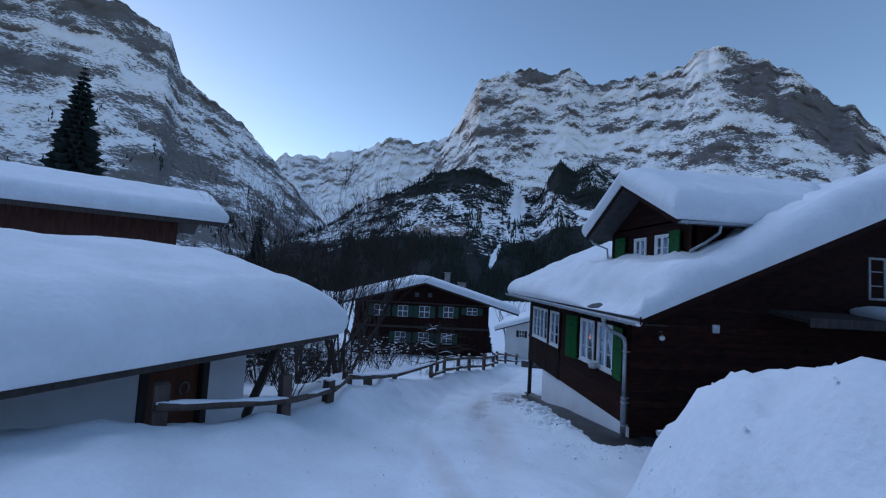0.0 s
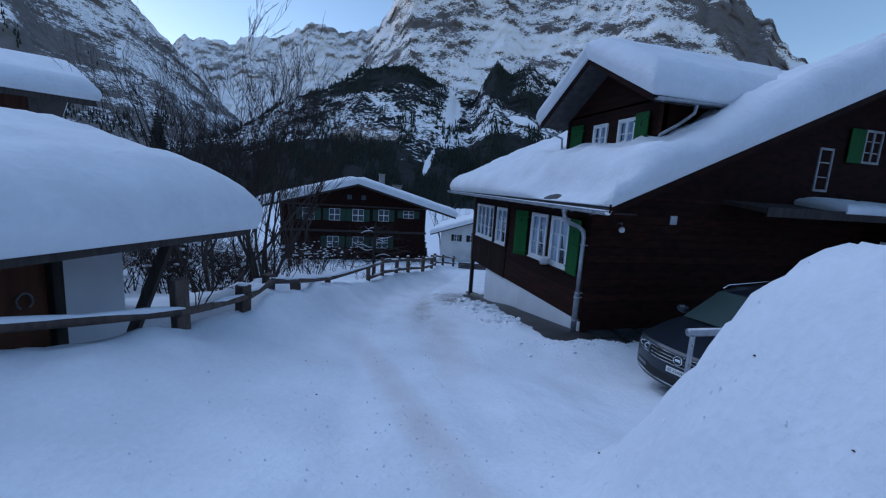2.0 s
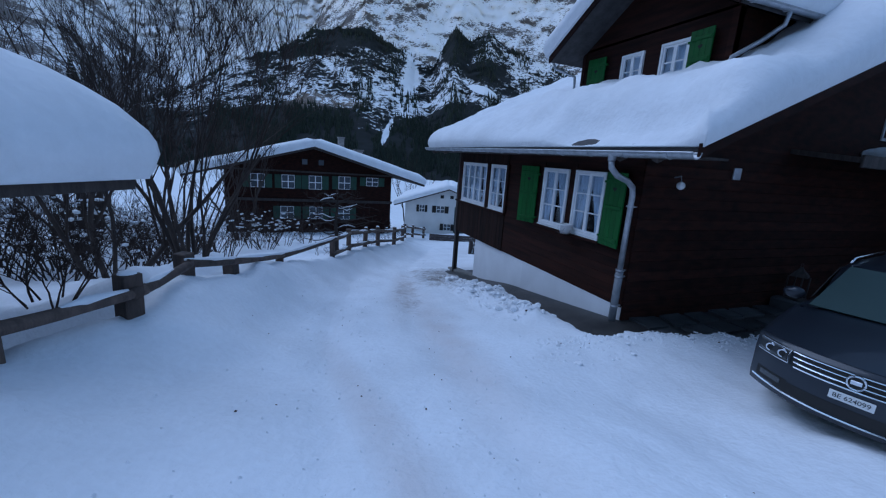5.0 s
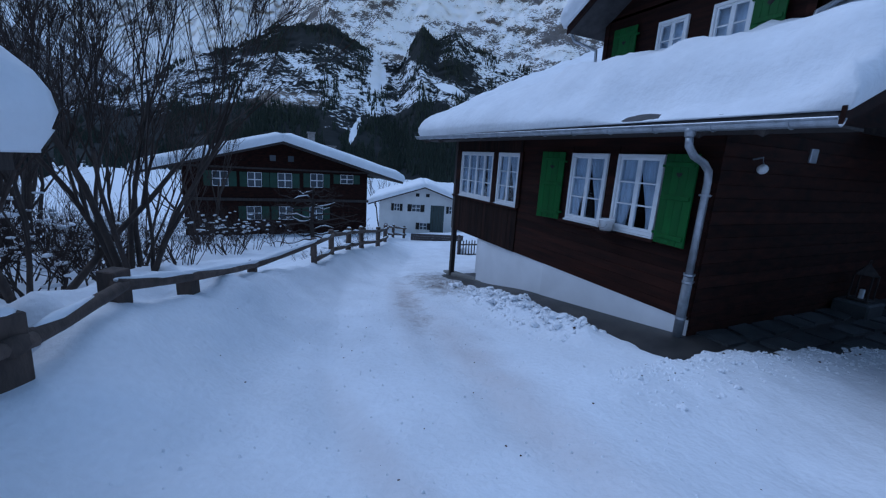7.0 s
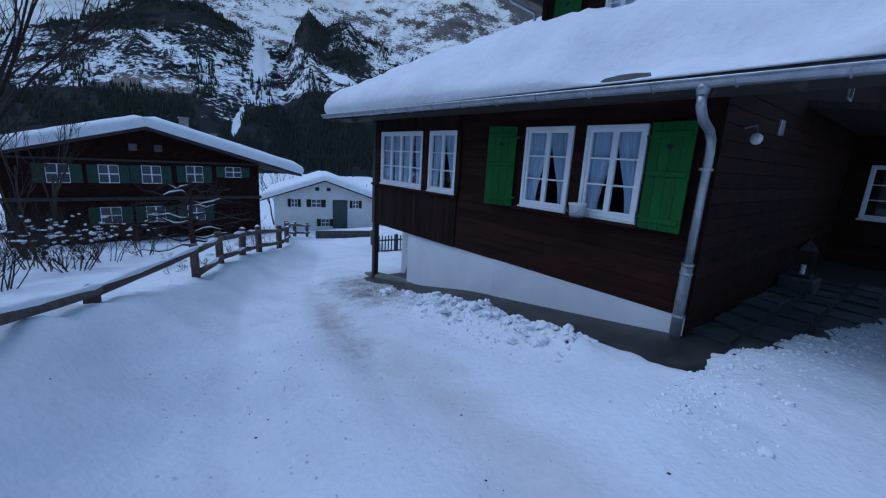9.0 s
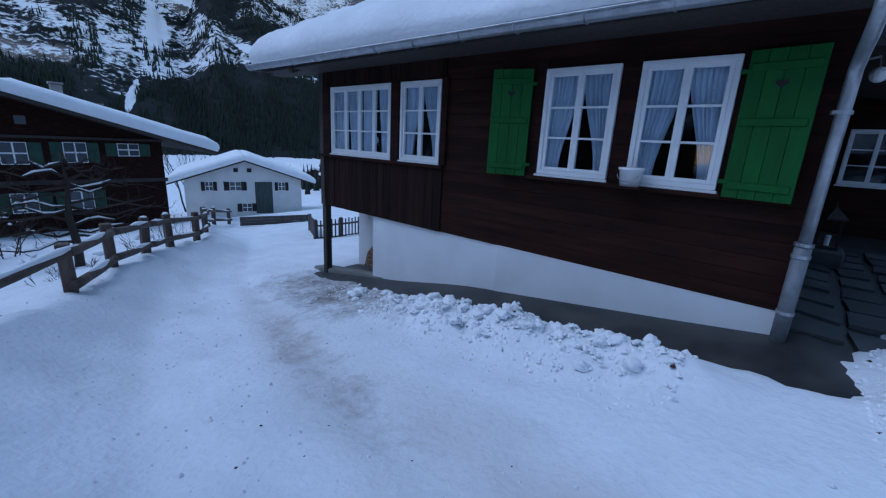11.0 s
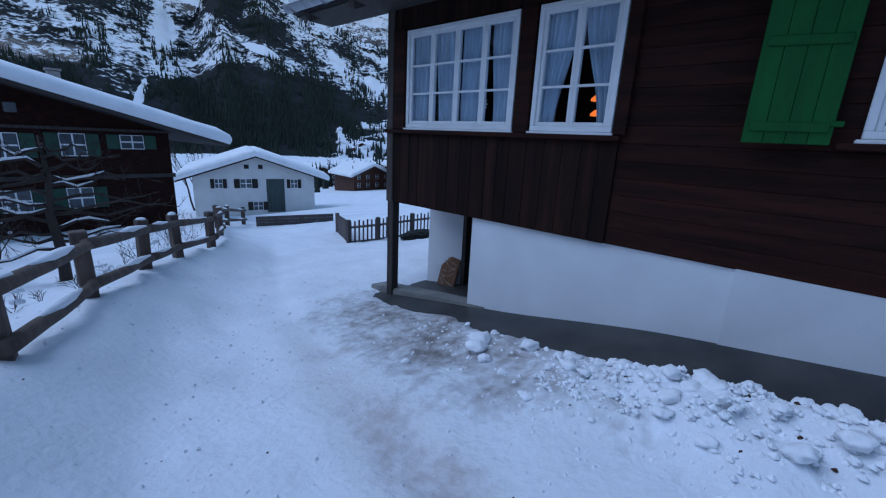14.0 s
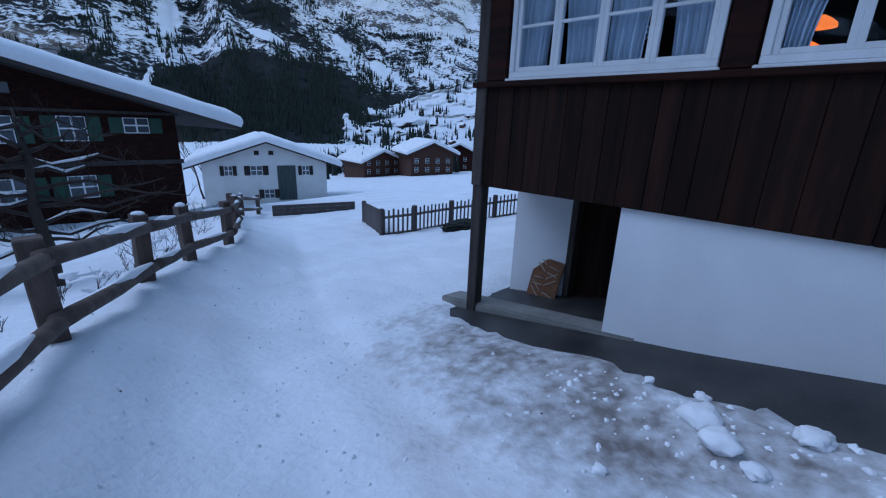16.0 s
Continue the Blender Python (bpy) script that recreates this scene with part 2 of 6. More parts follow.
BH = [0.9, 1.0, 0.8, 0.70, 0.86, 1.0, 1.0, 0.78, 0.60, 0.74, 0.77, 0.78, 0.75, 0.6, 0.4]


def smooth(a, b, x):
    t = min(1, max(0, (x - a) / (b - a)))
    return t * t * (3 - 2 * t)


def base(x, y):
    return sum(float(np.interp(y + d, GY, GZ)) for d in (-0.8, 0, 0.8)) / 3


def drive(x, y):
    """How far the drive lies below the lane."""
    return 0.30 * smooth(-3.6, -1.6, x) * smooth(-9.5, -7.5, y) * (1 - smooth(-5.5, -3.2, y)) * (1 - smooth(14, 20, x))


def bank_right(x, y):
    """The big heap beside the drive, cleared from the lane."""
    a = (abs((x + 0.46) / 4.09) ** 2.6 + abs((y + 10.32) / 2.66) ** 2.6) ** (1 / 2.6)
    edge = 0.07 * fbm(x * 0.9, y * 0.9, 3) + 0.03 * fbm(x * 3, y * 3, 5)
    k = 1 - smooth(0.65, 1.03, a + 0.5 * edge)
    return k * (1.84 + 0.05 * (x + 3) + 0.10 * fbm(x * 0.9, y * 0.9, 12) + 0.12 * fbm(x * 2.4, y * 2.4, 14) + 0.11 * fbm(x * 5, y * 5, 13) + 0.03 * fbm(x * 11, y * 11, 16))


def ground(x, y):
    z = base(x, y)
    near = 1 - smooth(25, 60, abs(y)) * 1.0
    xf = float(np.interp(y, FY, FX))
    d = x - xf
    # heaped edge along the fence and the lower garden behind it
    amp = near * float(np.interp(y, BY, BH)) * (0.92 + 0.18 * fbm(x * 0.8, y * 0.8, 9))
    wide = 1.0 + 1.1 * (1 - smooth(-5.5, -3, y))
    flat = 0.35 + 0.6 * (1 - smooth(-4.5, -2.5, y))
    z += amp * (math.exp(-(d / wide) ** 2) if d > 0 else flat + (1 - flat) * math.exp(-(d / 1.1) ** 2))
    # dug-out hollow between the fence and the barn, with a cut bank behind it
    z -= 0.55 * smooth(0.1, 0.5, -d) * smooth(-6.5, -5.0, y) * (1 - smooth(-2.1, -1.6, y)) * (1 - smooth(3.5, 5, -d))
    z += 0.35 * smooth(-2.0, -1.5, y) * (1 - smooth(0, 2.0, y)) * smooth(0.2, 0.7, -d) * (1 - smooth(3, 5, -d))
    # drift round the foot of the hazel
    z += (0.55 + 0.4 * fbm(x * 2.2, y * 2.2, 21)) * math.exp(-((x + 7.55) ** 2 + (y - 1.75) ** 2) / 0.45)
    # the drive lies lower than the lane
    z -= drive(x, y)
    z += near * 0.16 * fbm(x * 0.35, y * 0.35, 1) * smooth(0.3, 1.5, -d)
    # lane: two packed tracks
    z += near * (0.035 * fbm(x * 1.2, y * 0.5, 2) + 0.026 * fbm(x * 4.2, y * 3.0, 4) + 0.012 * fbm(x * 9, y * 9, 17))
    track = x - float(np.interp(y, [-13, -2, 2, 6, 12, 20], [-5.4, -4.3, -3.4, -2.2, 0.6, 4.5]))
    z -= near * 0.045 * (math.exp(-((track - 0.75) / 0.22) ** 2) + math.exp(-((track + 0.75) / 0.22) ** 2))
    z += bank_right(x, y)
    # heap of cleared lumps along the house
    if -4 < y < 5.5:
        w = math.exp(-((x + 1.38) / 0.42) ** 2) * smooth(-3.2, -1.7, y) * (1 - smooth(0.7, 2.2, y))
        z += w * (0.20 + 0.16 * fbm(x * 2.3, y * 2.3, 6) + 0.12 * abs(fbm(x * 6, y * 6, 7)))
    # swept strip along the wall and the paved yard in front of the gable
    xb = float(np.interp(y, [-5, -2.6, -1, 1, 2.3, 4, 5, 6.5], [-1.0, -0.92, -0.84, -0.82, -0.70, -0.5, -0.3, 0.2]))
    n = 0.14 * fbm(x * 1.6, y * 1.6, 8) + 0.08 * fbm(x * 5, y * 5, 18)
    edge = -3.3 - 0.27 * max(0.0, x + 0.3)
    strip = smooth(-0.12, 0.12, x - xb + n) * smooth(-0.2, 0.2, y - edge + 0.25 * fbm(x * 1.1, y * 1.1, 11) + 0.14 * fbm(x * 4, y * 4, 15)) * (1 - smooth(4.9, 5.6, y + n)) * (1 - smooth(9.0, 9.5, x))
    z -= 0.16 * strip
    return z


def axis(lo, a, b, hi, fine, grow=1.14):
    out = list(np.arange(a, b, fine))
    s, p = fine, a
    while p > lo:
        s *= grow
        p -= s
        out.insert(0, p)
    s, p = fine, out[-1]
    while p < hi:
        s *= grow
        p += s
        out.append(p)
    return out


xs, ys = axis(-1500, -9, 6.5, 1500, 0.11), axis(-300, -13, 13, 1600, 0.12)


def snow_ground_material():
    """Packed snow, with grit and ice showing through on the lower lane."""
    m = mat("lane_snow", (0.76, 0.79, 0.83), 0.8, var=0.08, scale=0.9, bump=0.6, bscale=15, dist=0.03, spec=0.25)
    N, L = m.node_tree.nodes, m.node_tree.links
    b = N["Principled BSDF"]
    old = b.inputs["Base Color"].links[0].from_socket
    geo = N.new("ShaderNodeNewGeometry")
    def blob(cx, cy, sx, sy, rot):
        mp = N.new("ShaderNodeMapping")
        mp.vector_type = 'TEXTURE'
        mp.inputs["Location"].default_value = (cx, cy, 0)
        mp.inputs["Rotation"].default_value = (0, 0, radians(rot))
        mp.inputs["Scale"].default_value = (sx, sy, 1000)
        L.new(geo.outputs["Position"], mp.inputs[0])
        ln = N.new("ShaderNodeVectorMath")
        ln.operation = 'LENGTH'
        L.new(mp.outputs[0], ln.inputs[0])
        r = N.new("ShaderNodeMapRange")
        r.inputs["From Min"].default_value, r.inputs["From Max"].default_value = 1.0, 0.25
        L.new(ln.outputs["Value"], r.inputs[0])
        return r.outputs[0]
    def math_node(op, a, c):
        n = N.new("ShaderNodeMath")
        n.operation = op
        for k, q in enumerate((a, c)):
            if isinstance(q, (int, float)):
                n.inputs[k].default_value = q
            else:
                L.new(q, n.inputs[k])
        return n.outputs[0]
    mask = math_node('MAXIMUM', blob(-1.1, 3.1, 2.0, 4.6, -12), math_node('MAXIMUM', math_node('MULTIPLY', blob(-2.9, 1.0, 0.8, 6, -14), 0.7), math_node('MULTIPLY', blob(-1.9, -0.6, 0.9, 3.5, 5), 0.4)))
    gr, gf = N.new("ShaderNodeTexNoise"), N.new("ShaderNodeTexNoise")
    for n, sc in ((gr, 1.6), (gf, 9)):
        n.inputs["Scale"].default_value, n.inputs["Detail"].default_value = sc, 6
        L.new(geo.outputs["Position"], n.inputs[0])
    s = math_node('ADD', math_node('MULTIPLY', gr.outputs[0], 0.6), math_node('MULTIPLY', gf.outputs[0], 0.5))
    k = N.new("ShaderNodeMapRange")
    k.inputs["From Min"].default_value, k.inputs["From Max"].default_value = 0.43, 0.68
    L.new(math_node('MULTIPLY', s, math_node('ADD', math_node('MULTIPLY', mask, 0.85), 0.28)), k.inputs[0])
    mix = N.new("ShaderNodeMix")
    mix.data_type = 'RGBA'
    L.new(k.outputs[0], mix.inputs["Factor"])
    L.new(old, mix.inputs["A"])
    mix.inputs["B"].default_value = (0.36, 0.345, 0.345, 1)
    # grit trodden into the wheel tracks: a faint brown
    dirt = math_node('MAXIMUM', blob(-4.75, -7.5, 0.32, 6.5, 4), math_node('MAXIMUM', blob(-3.3, -2.6, 0.6, 4.5, -10), blob(-2.9, 1.2, 0.5, 4.5, -16)))
    tint = N.new("ShaderNodeMix")
    tint.data_type = 'RGBA'
    L.new(math_node('MULTIPLY', dirt, math_node('MULTIPLY', gr.outputs[0], 0.8)), tint.inputs["Factor"])
    L.new(mix.outputs["Result"], tint.inputs["A"])
    tint.inputs["B"].default_value = (0.56, 0.49, 0.47, 1)
    # bare wet patches where the ice has worn through
    worn = N.new("ShaderNodeMapRange")
    worn.inputs["From Min"].default_value, worn.inputs["From Max"].default_value = 0.62, 0.72
    L.new(math_node('MULTIPLY', s, math_node('ADD', math_node('MULTIPLY', mask, 0.7), 0.35)), worn.inputs[0])
    bare = N.new("ShaderNodeMix")
    bare.data_type = 'RGBA'
    L.new(worn.outputs[0], bare.inputs["Factor"])
    L.new(tint.outputs["Result"], bare.inputs["A"])
    bare.inputs["B"].default_value = (0.20, 0.18, 0.17, 1)
    L.new(bare.outputs["Result"], b.inputs["Base Color"])
    rr = N.new("ShaderNodeMapRange")
    rr.inputs["To Min"].default_value, rr.inputs["To Max"].default_value = 0.85, 0.38
    L.new(mask, rr.inputs[0])
    L.new(rr.outputs[0], b.inputs["Roughness"])
    return m


M_LANE = snow_ground_material()
tagged(new("ground", sheet("ground", [(x, y, ground(x, y)) for x in xs for y in ys], len(xs), len(ys), M_LANE)),
       "packed snow on the sloping village lane and gardens", "snow", kind="structure")


def paved(x, y):
    """The paving, which rises a little towards the wall."""
    return base(x, y) - drive(x, y) - 0.075 + 0.12 * smooth(-0.9, -0.2, x) * (1 - smooth(0.8, 3.0, y)) * smooth(-3.5, -2.9, y)


xa, ya = list(np.arange(-1.6, 9.6, 0.2)), list(np.arange(-6.5, 8.2, 0.25))
tagged(new("pavement", sheet("pavement", [(x, y, paved(x, y)) for x in xa for y in ya], len(xa), len(ya), M_ASPH)),
       "wet dark asphalt strip along the house", "asphalt", kind="structure")

# ---- mountains ----
EYE = Vector((-5, -6, 2.5))


def mountain_material(name, rock, rock2, snow_at, band=4.0, scale=0.004, zbias=None, nrm=0.16, soft=0.05, side=None, patches=(), cliffs=()):
    """Snow on the gentler ledges, rock on the steep bands, forest low down."""
    m = bpy.data.materials.new(name)
    m.use_nodes = True
    N, L = m.node_tree.nodes, m.node_tree.links
    b = N["Principled BSDF"]
    b.inputs["Roughness"].default_value = 0.95
    b.inputs["Specular IOR Level"].default_value = 0.1
    geo = N.new("ShaderNodeNewGeometry")
    mp = N.new("ShaderNodeMapping")
    mp.inputs["Scale"].default_value = (1, 1, band)
    mp.inputs["Rotation"].default_value = (0.12, 0.1, 0)
    L.new(geo.outputs["Position"], mp.inputs[0])
    def nz(sc, det, vec):
        n = N.new("ShaderNodeTexNoise")
        n.inputs["Scale"].default_value, n.inputs["Detail"].default_value, n.inputs["Roughness"].default_value = sc, det, 0.62
        L.new(vec, n.inputs[0])
        return n.outputs[0]
    def mth(op, *q):
        n = N.new("ShaderNodeMath")
        n.operation = op
        for k, w in enumerate(q):
            if isinstance(w, (int, float)):
                n.inputs[k].default_value = w
            else:
                L.new(w, n.inputs[k])
        return n.outputs[0]
    sep = N.new("ShaderNodeSeparateXYZ")
    L.new(geo.outputs["Normal"], sep.inputs[0])
    big, fine = nz(scale, 8, mp.outputs[0]), nz(scale * 7, 9, mp.outputs[0])
    val = mth('ADD', mth('MULTIPLY', sep.outputs["Z"], nrm), mth('ADD', mth('MULTIPLY', nz(scale * 0.3, 3, mp.outputs[0]), 0.75), mth('ADD', mth('MULTIPLY', big, 0.55), mth('MULTIPLY', fine, 0.75))))
    if zbias:
        pz = N.new("ShaderNodeSeparateXYZ")
        L.new(geo.outputs["Position"], pz.inputs[0])
        zr = N.new("ShaderNodeMapRange")
        zr.inputs["From Min"].default_value, zr.inputs["From Max"].default_value = zbias[0], zbias[1]
        zr.inputs["To Min"].default_value, zr.inputs["To Max"].default_value = zbias[2], 0
        L.new(pz.outputs["Z"], zr.inputs[0])
        val = mth('ADD', val, zr.outputs[0])
    def patch(az, el, w, h, tilt=0):
        c, r = on_side(side, az, el)
        pm = N.new("ShaderNodeMapping")
        pm.vector_type = 'TEXTURE'
        pm.inputs["Location"].default_value = c
        pm.inputs["Rotation"].default_value = (0, radians(tilt), radians(-az))
        pm.inputs["Scale"].default_value = (r * radians(w), 0.6 * r, r * radians(h))
        L.new(geo.outputs["Position"], pm.inputs[0])
        ln = N.new("ShaderNodeVectorMath")
        ln.operation = 'LENGTH'
        L.new(pm.outputs[0], ln.inputs[0])
        mr = N.new("ShaderNodeMapRange")
        mr.inputs["From Min"].default_value, mr.inputs["From Max"].default_value = 1.0, 0.4
        L.new(ln.outputs["Value"], mr.inputs[0])
        return mr.outputs[0]
    for az, el, w, h, amount, tilt in patches:
        val = mth('ADD', val, mth('MULTIPLY', patch(az, el, w, h, tilt), amount))
    rp = N.new("ShaderNodeValToRGB")
    e = rp.color_ramp.elements
    e[0].position, e[1].position = (snow_at - soft) * 0.5, (snow_at + soft) * 0.5
    e[0].color, e[1].color = (0, 0, 0, 1), (1, 1, 1, 1)
    L.new(mth('MULTIPLY', val, 0.5), rp.inputs[0])
    rk = N.new("ShaderNodeMix")
    rk.data_type = 'RGBA'
    rk.inputs["A"].default_value, rk.inputs["B"].default_value = (*rock, 1), (*rock2, 1)
    L.new(nz(scale * 3, 6, mp.outputs[0]), rk.inputs["Factor"])
    bare = rk.outputs["Result"]
    for az, el, w, h in cliffs:
        cl = N.new("ShaderNodeMix")
        cl.data_type = 'RGBA'
        L.new(mth('MULTIPLY', patch(az, el, w, h), nz(scale * 2, 4, geo.outputs["Position"])), cl.inputs["Factor"])
        L.new(bare, cl.inputs["A"])
        cl.inputs["B"].default_value = (0.30, 0.25, 0.22, 1)
        bare = cl.outputs["Result"]
    mx = N.new("ShaderNodeMix")
    mx.data_type = 'RGBA'
    L.new(rp.outputs[0], mx.inputs["Factor"])
    L.new(bare, mx.inputs["A"])
    mx.inputs["B"].default_value = (0.72, 0.75, 0.80, 1)
    L.new(mx.outputs["Result"], b.inputs["Base Color"])
    return m


# each side: bearings and heights of its skyline, the height of its foot, nearest and farthest distance
LEFT = ([-75, -60, -43.7, -35.2, -30.3, -28.9, -26.4, -21.8, -17.8, -14, -9, -3], [24, 22, 23, 26.2, 24.7, 21.3, 19.6, 17, 13.3, 9, 4, -2], -3, 900, 2600)
RIGHT = ([-12, -2, 3.5, 5.5, 7.3, 9.5, 16.6, 19, 22, 25, 29.9, 34.5, 38.1, 41.4, 47, 49.6, 51.2, 52.8, 60, 75, 100], [0, 9, 15, 19.1, 22.1, 26.3, 27.6, 26.6, 27.2, 25.2, 25.6, 25.6, 27.3, 26.5, 22.5, 19.4, 18.5, 15.6, 12, 10, 8], 0, 1900, 3900)
RIDGE = ([-20, -14, -9, -6.6, -2.8, 1.2, 3.2, 10.1, 12.3, 15.3, 18.3, 21.1, 23.2, 25.6, 28.2, 33, 40, 46, 52, 60, 80], [2, 4, 7, 9, 10.6, 12.6, 14.2, 15.2, 14, 12.6, 11.5, 16, 14.8, 15.8, 14, 12.5, 10.4, 10.6, 9.8, 8, 7], -3.5, 620, 1500)


def on_side(side, az, el):
    """The place and distance on a mountainside at a bearing and height."""
    top, low = math.tan(radians(float(np.interp(az, side[0], side[1])))), math.tan(radians(side[2]))
    r = side[3] + (side[4] - side[3]) * (math.tan(radians(el)) - low) / (top - low)
    return EYE + Vector((r * math.sin(radians(az)), r * math.cos(radians(az)), r * math.tan(radians(el)))), r


# woods and bare rock below zero, open snow above: bearing, height, half width, half height, weight, tilt
WOODS = [(9.2, 14, 6, 1.9, -0.30, 0), (2.5, 12, 3.5, 1.6, -0.28, 0), (21.6, 14, 2.4, 3.4, -0.35, 0), (-1.3, 2.9, 10, 3.0, -0.45, 0),
         (23, 4.5, 9, 4.6, -0.45, 0), (20, 0.5, 18, 3.6, -0.5, 0), (31, 4, 6, 5, -0.35, 0), (26, 11.5, 3.5, 2.6, -0.2, 0)]
CLEARINGS = [(12.6, 2.4, 0.55, 3.6, 0.75, 19), (25.2, 9.1, 2.3, 0.75, 0.75, 22), (15.7, 10.3, 1.4, 4.2, 0.22, 0), (43, 12.3, 9, 2.4, 0.3, 0), (34, 8.5, 0.8, 3, 0.3, -30), (39, 6, 3, 1.2, 0.2, 25)]
M_FACE = mountain_material("alpine_face", (0.075, 0.075, 0.085), (0.17, 0.16, 0.16), 1.09, band=2.0, scale=0.0085, soft=0.03, side=RIGHT,
                           patches=[(42.7, 23.3, 3.6, 4.0, -0.22, 25), (47, 19.3, 4.5, 3.2, -0.30, 25), (17.5, 26.6, 3.4, 1.9, -0.22, 0), (11.5, 23.2, 3.2, 1.7, -0.16, 0), (50.5, 15.5, 3, 2.5, -0.25, 0),
                                    (38, 25.8, 2.4, 1.6, 0.3, 0), (27, 23.6, 7, 1.8, 0.14, 0), (28, 18.5, 12, 2.4, 0.14, 0)])
M_WALLROCK = mountain_material("alpine_wall", (0.085, 0.085, 0.095), (0.18, 0.17, 0.165), 1.13, band=2.0, scale=0.009, zbias=(40, 380, -0.12), side=LEFT,
                               patches=[(-36, 25.2, 5, 1.9, -0.20, 0), (-32.8, 22.8, 1.8, 2.8, -0.14, 0), (-41, 18.1, 7, 1.3, -0.14, 0), (-32.5, 17.3, 5, 1.4, -0.12, 0), (-27.6, 10.5, 7, 3, -0.18, 0), (-38, 21.6, 7, 1.7, 0.18, 0)])
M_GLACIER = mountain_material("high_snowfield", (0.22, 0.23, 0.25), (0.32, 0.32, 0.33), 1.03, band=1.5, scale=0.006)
M_FOREST = mountain_material("wooded_slope", (0.010, 0.014, 0.015), (0.024, 0.027, 0.029), 1.12, band=1.0, scale=0.013, zbias=(10, 110, -0.3), nrm=0.12, soft=0.04, side=RIDGE, patches=WOODS + CLEARINGS,
                             cliffs=[(2.8, 6.2, 4.0, 1.8), (7.6, 6.4, 2.8, 1.3)])
M_ALP = mountain_material("snowy_alp", (0.02, 0.024, 0.024), (0.05, 0.05, 0.05), 0.9, band=0.8, scale=0.008, nrm=0.1)


def massif(name, az, el, low, r0, r1, material, label, relief, nu=260, nv=110, freq=0.007, jag=0.35):
    """A mountainside seen from the village: its skyline through bearings az at heights el, in degrees."""
    def spot(a, s):
        top = float(np.interp(a, az, el)) + jag * fbm(a * 0.9, 0.3, r1 * 0.01, 5)
        r = r0 + (r1 - r0) * s
        t = math.tan(radians(low)) * (1 - s) + math.tan(radians(top)) * s
        p = Vector((r * math.sin(radians(a)), r * math.cos(radians(a)), r * t))
        q = noise.ridged_multi_fractal(Vector((p.x, p.y, p.z * 0.7)) * freq, 0.85, 2.1, 7, 1.0, 2.0) - 1.0
        return EYE + p * (1 + relief * q * min(1, 4 * s + 0.2))
    pts = [spot(az[0] + (az[-1] - az[0]) * i / (nu - 1), j / (nv - 1)) for i in range(nu) for j in range(nv)]
    tagged(new(name, sheet(name, pts, nu, nv, material)), label, "mountain", kind="structure")
    return spot


on_left = massif("mountain_left", *LEFT, M_WALLROCK, "steep limestone mountain with snow on its ledges", 0.016, nu=320, nv=140)
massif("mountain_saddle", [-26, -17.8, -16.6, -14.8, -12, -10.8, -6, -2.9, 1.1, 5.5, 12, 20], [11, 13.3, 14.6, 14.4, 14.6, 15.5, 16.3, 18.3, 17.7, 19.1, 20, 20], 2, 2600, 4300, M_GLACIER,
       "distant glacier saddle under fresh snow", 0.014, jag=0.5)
massif("mountain_right", *RIGHT, M_FACE, "huge snow-dusted north face with dark rock bands", 0.013, nu=420, nv=150, jag=0.6)
on_ridge = massif("wooded_ridge", *RIDGE, M_FOREST, "dark wooded mountain ridge streaked with snow", 0.015, nu=360, nv=120, freq=0.011, jag=0.3)
on_alp = massif("alp_right", [27, 30, 32, 34, 36.5, 41, 46, 50, 56, 70, 100], [-4.5, -2.5, 0.8, 3.2, 2.6, 2.8, 4.2, 5, 6, 6, 6], -7.5, 330, 1000, M_ALP,
       "snow-covered alp above the village with groves", 0.04, freq=0.01, jag=0.3)


def far_wood(name, spots, label):
    """Far conifers, as slim pointed cones."""
    vs, fs = [], []
    for p, h in spots:
        k, r = len(vs), h * random.uniform(0.13, 0.2)
        t = random.uniform(0, 1.5)
        vs += [p + Vector((r * math.cos(t + q * 1.5708), r * math.sin(t + q * 1.5708), -0.1 * h)) for q in range(4)] + [p + Vector((0, 0, h))]
        fs += [(k + q, k + (q + 1) % 4, k + 4) for q in range(4)]
    me = bpy.data.meshes.new(name)
    me.from_pydata(vs, [], fs)
    me.materials.append(M_NEEDLE)
    tagged(new(name, me), label, "trees", kind="stuff")


rnd = random.Random(5)
spots = []


def leaning(a, el, spots):
    """How deep a bearing and height lie in any of the ellipses."""
    return max(max(0.0, 1.1 - math.hypot((a - q[0]) / q[2], (el - q[1]) / q[3])) for q in spots)


while len(spots) < 13000:
    a, q = rnd.uniform(-18, 62), rnd.random()
    p = on_ridge(a, q)
    el = math.degrees(math.atan2(p.z - EYE.z, math.hypot(p.x - EYE.x, p.y - EYE.y)))
    n = fbm(a * 0.35, q * 5, 2.2) + 0.5 * fbm(a * 1.3, q * 16, 4) + 0.8 * leaning(a, el, WOODS) - 2.5 * leaning(a, el, CLEARINGS[:2])
    if n + 0.6 * (0.40 - q) + 0.7 * smooth(0.9, 1.0, q) > rnd.uniform(0.0, 0.6):
        spots.append((p, rnd.uniform(8, 17)))
far_wood("ridge_wood", spots, "dark conifer wood on the mountain ridge")
spots = []
while len(spots) < 3500:
    a, q = rnd.uniform(-60, -6), rnd.random() ** 1.6 * 0.62
    if fbm(a * 0.4, q * 7, 5) + 0.8 * (0.3 - q) > rnd.uniform(-0.05, 0.4):
        spots.append((on_left(a, q), rnd.uniform(10, 20)))
far_wood("slope_wood", spots, "dark conifers on the foot of the mountain")
spots = []
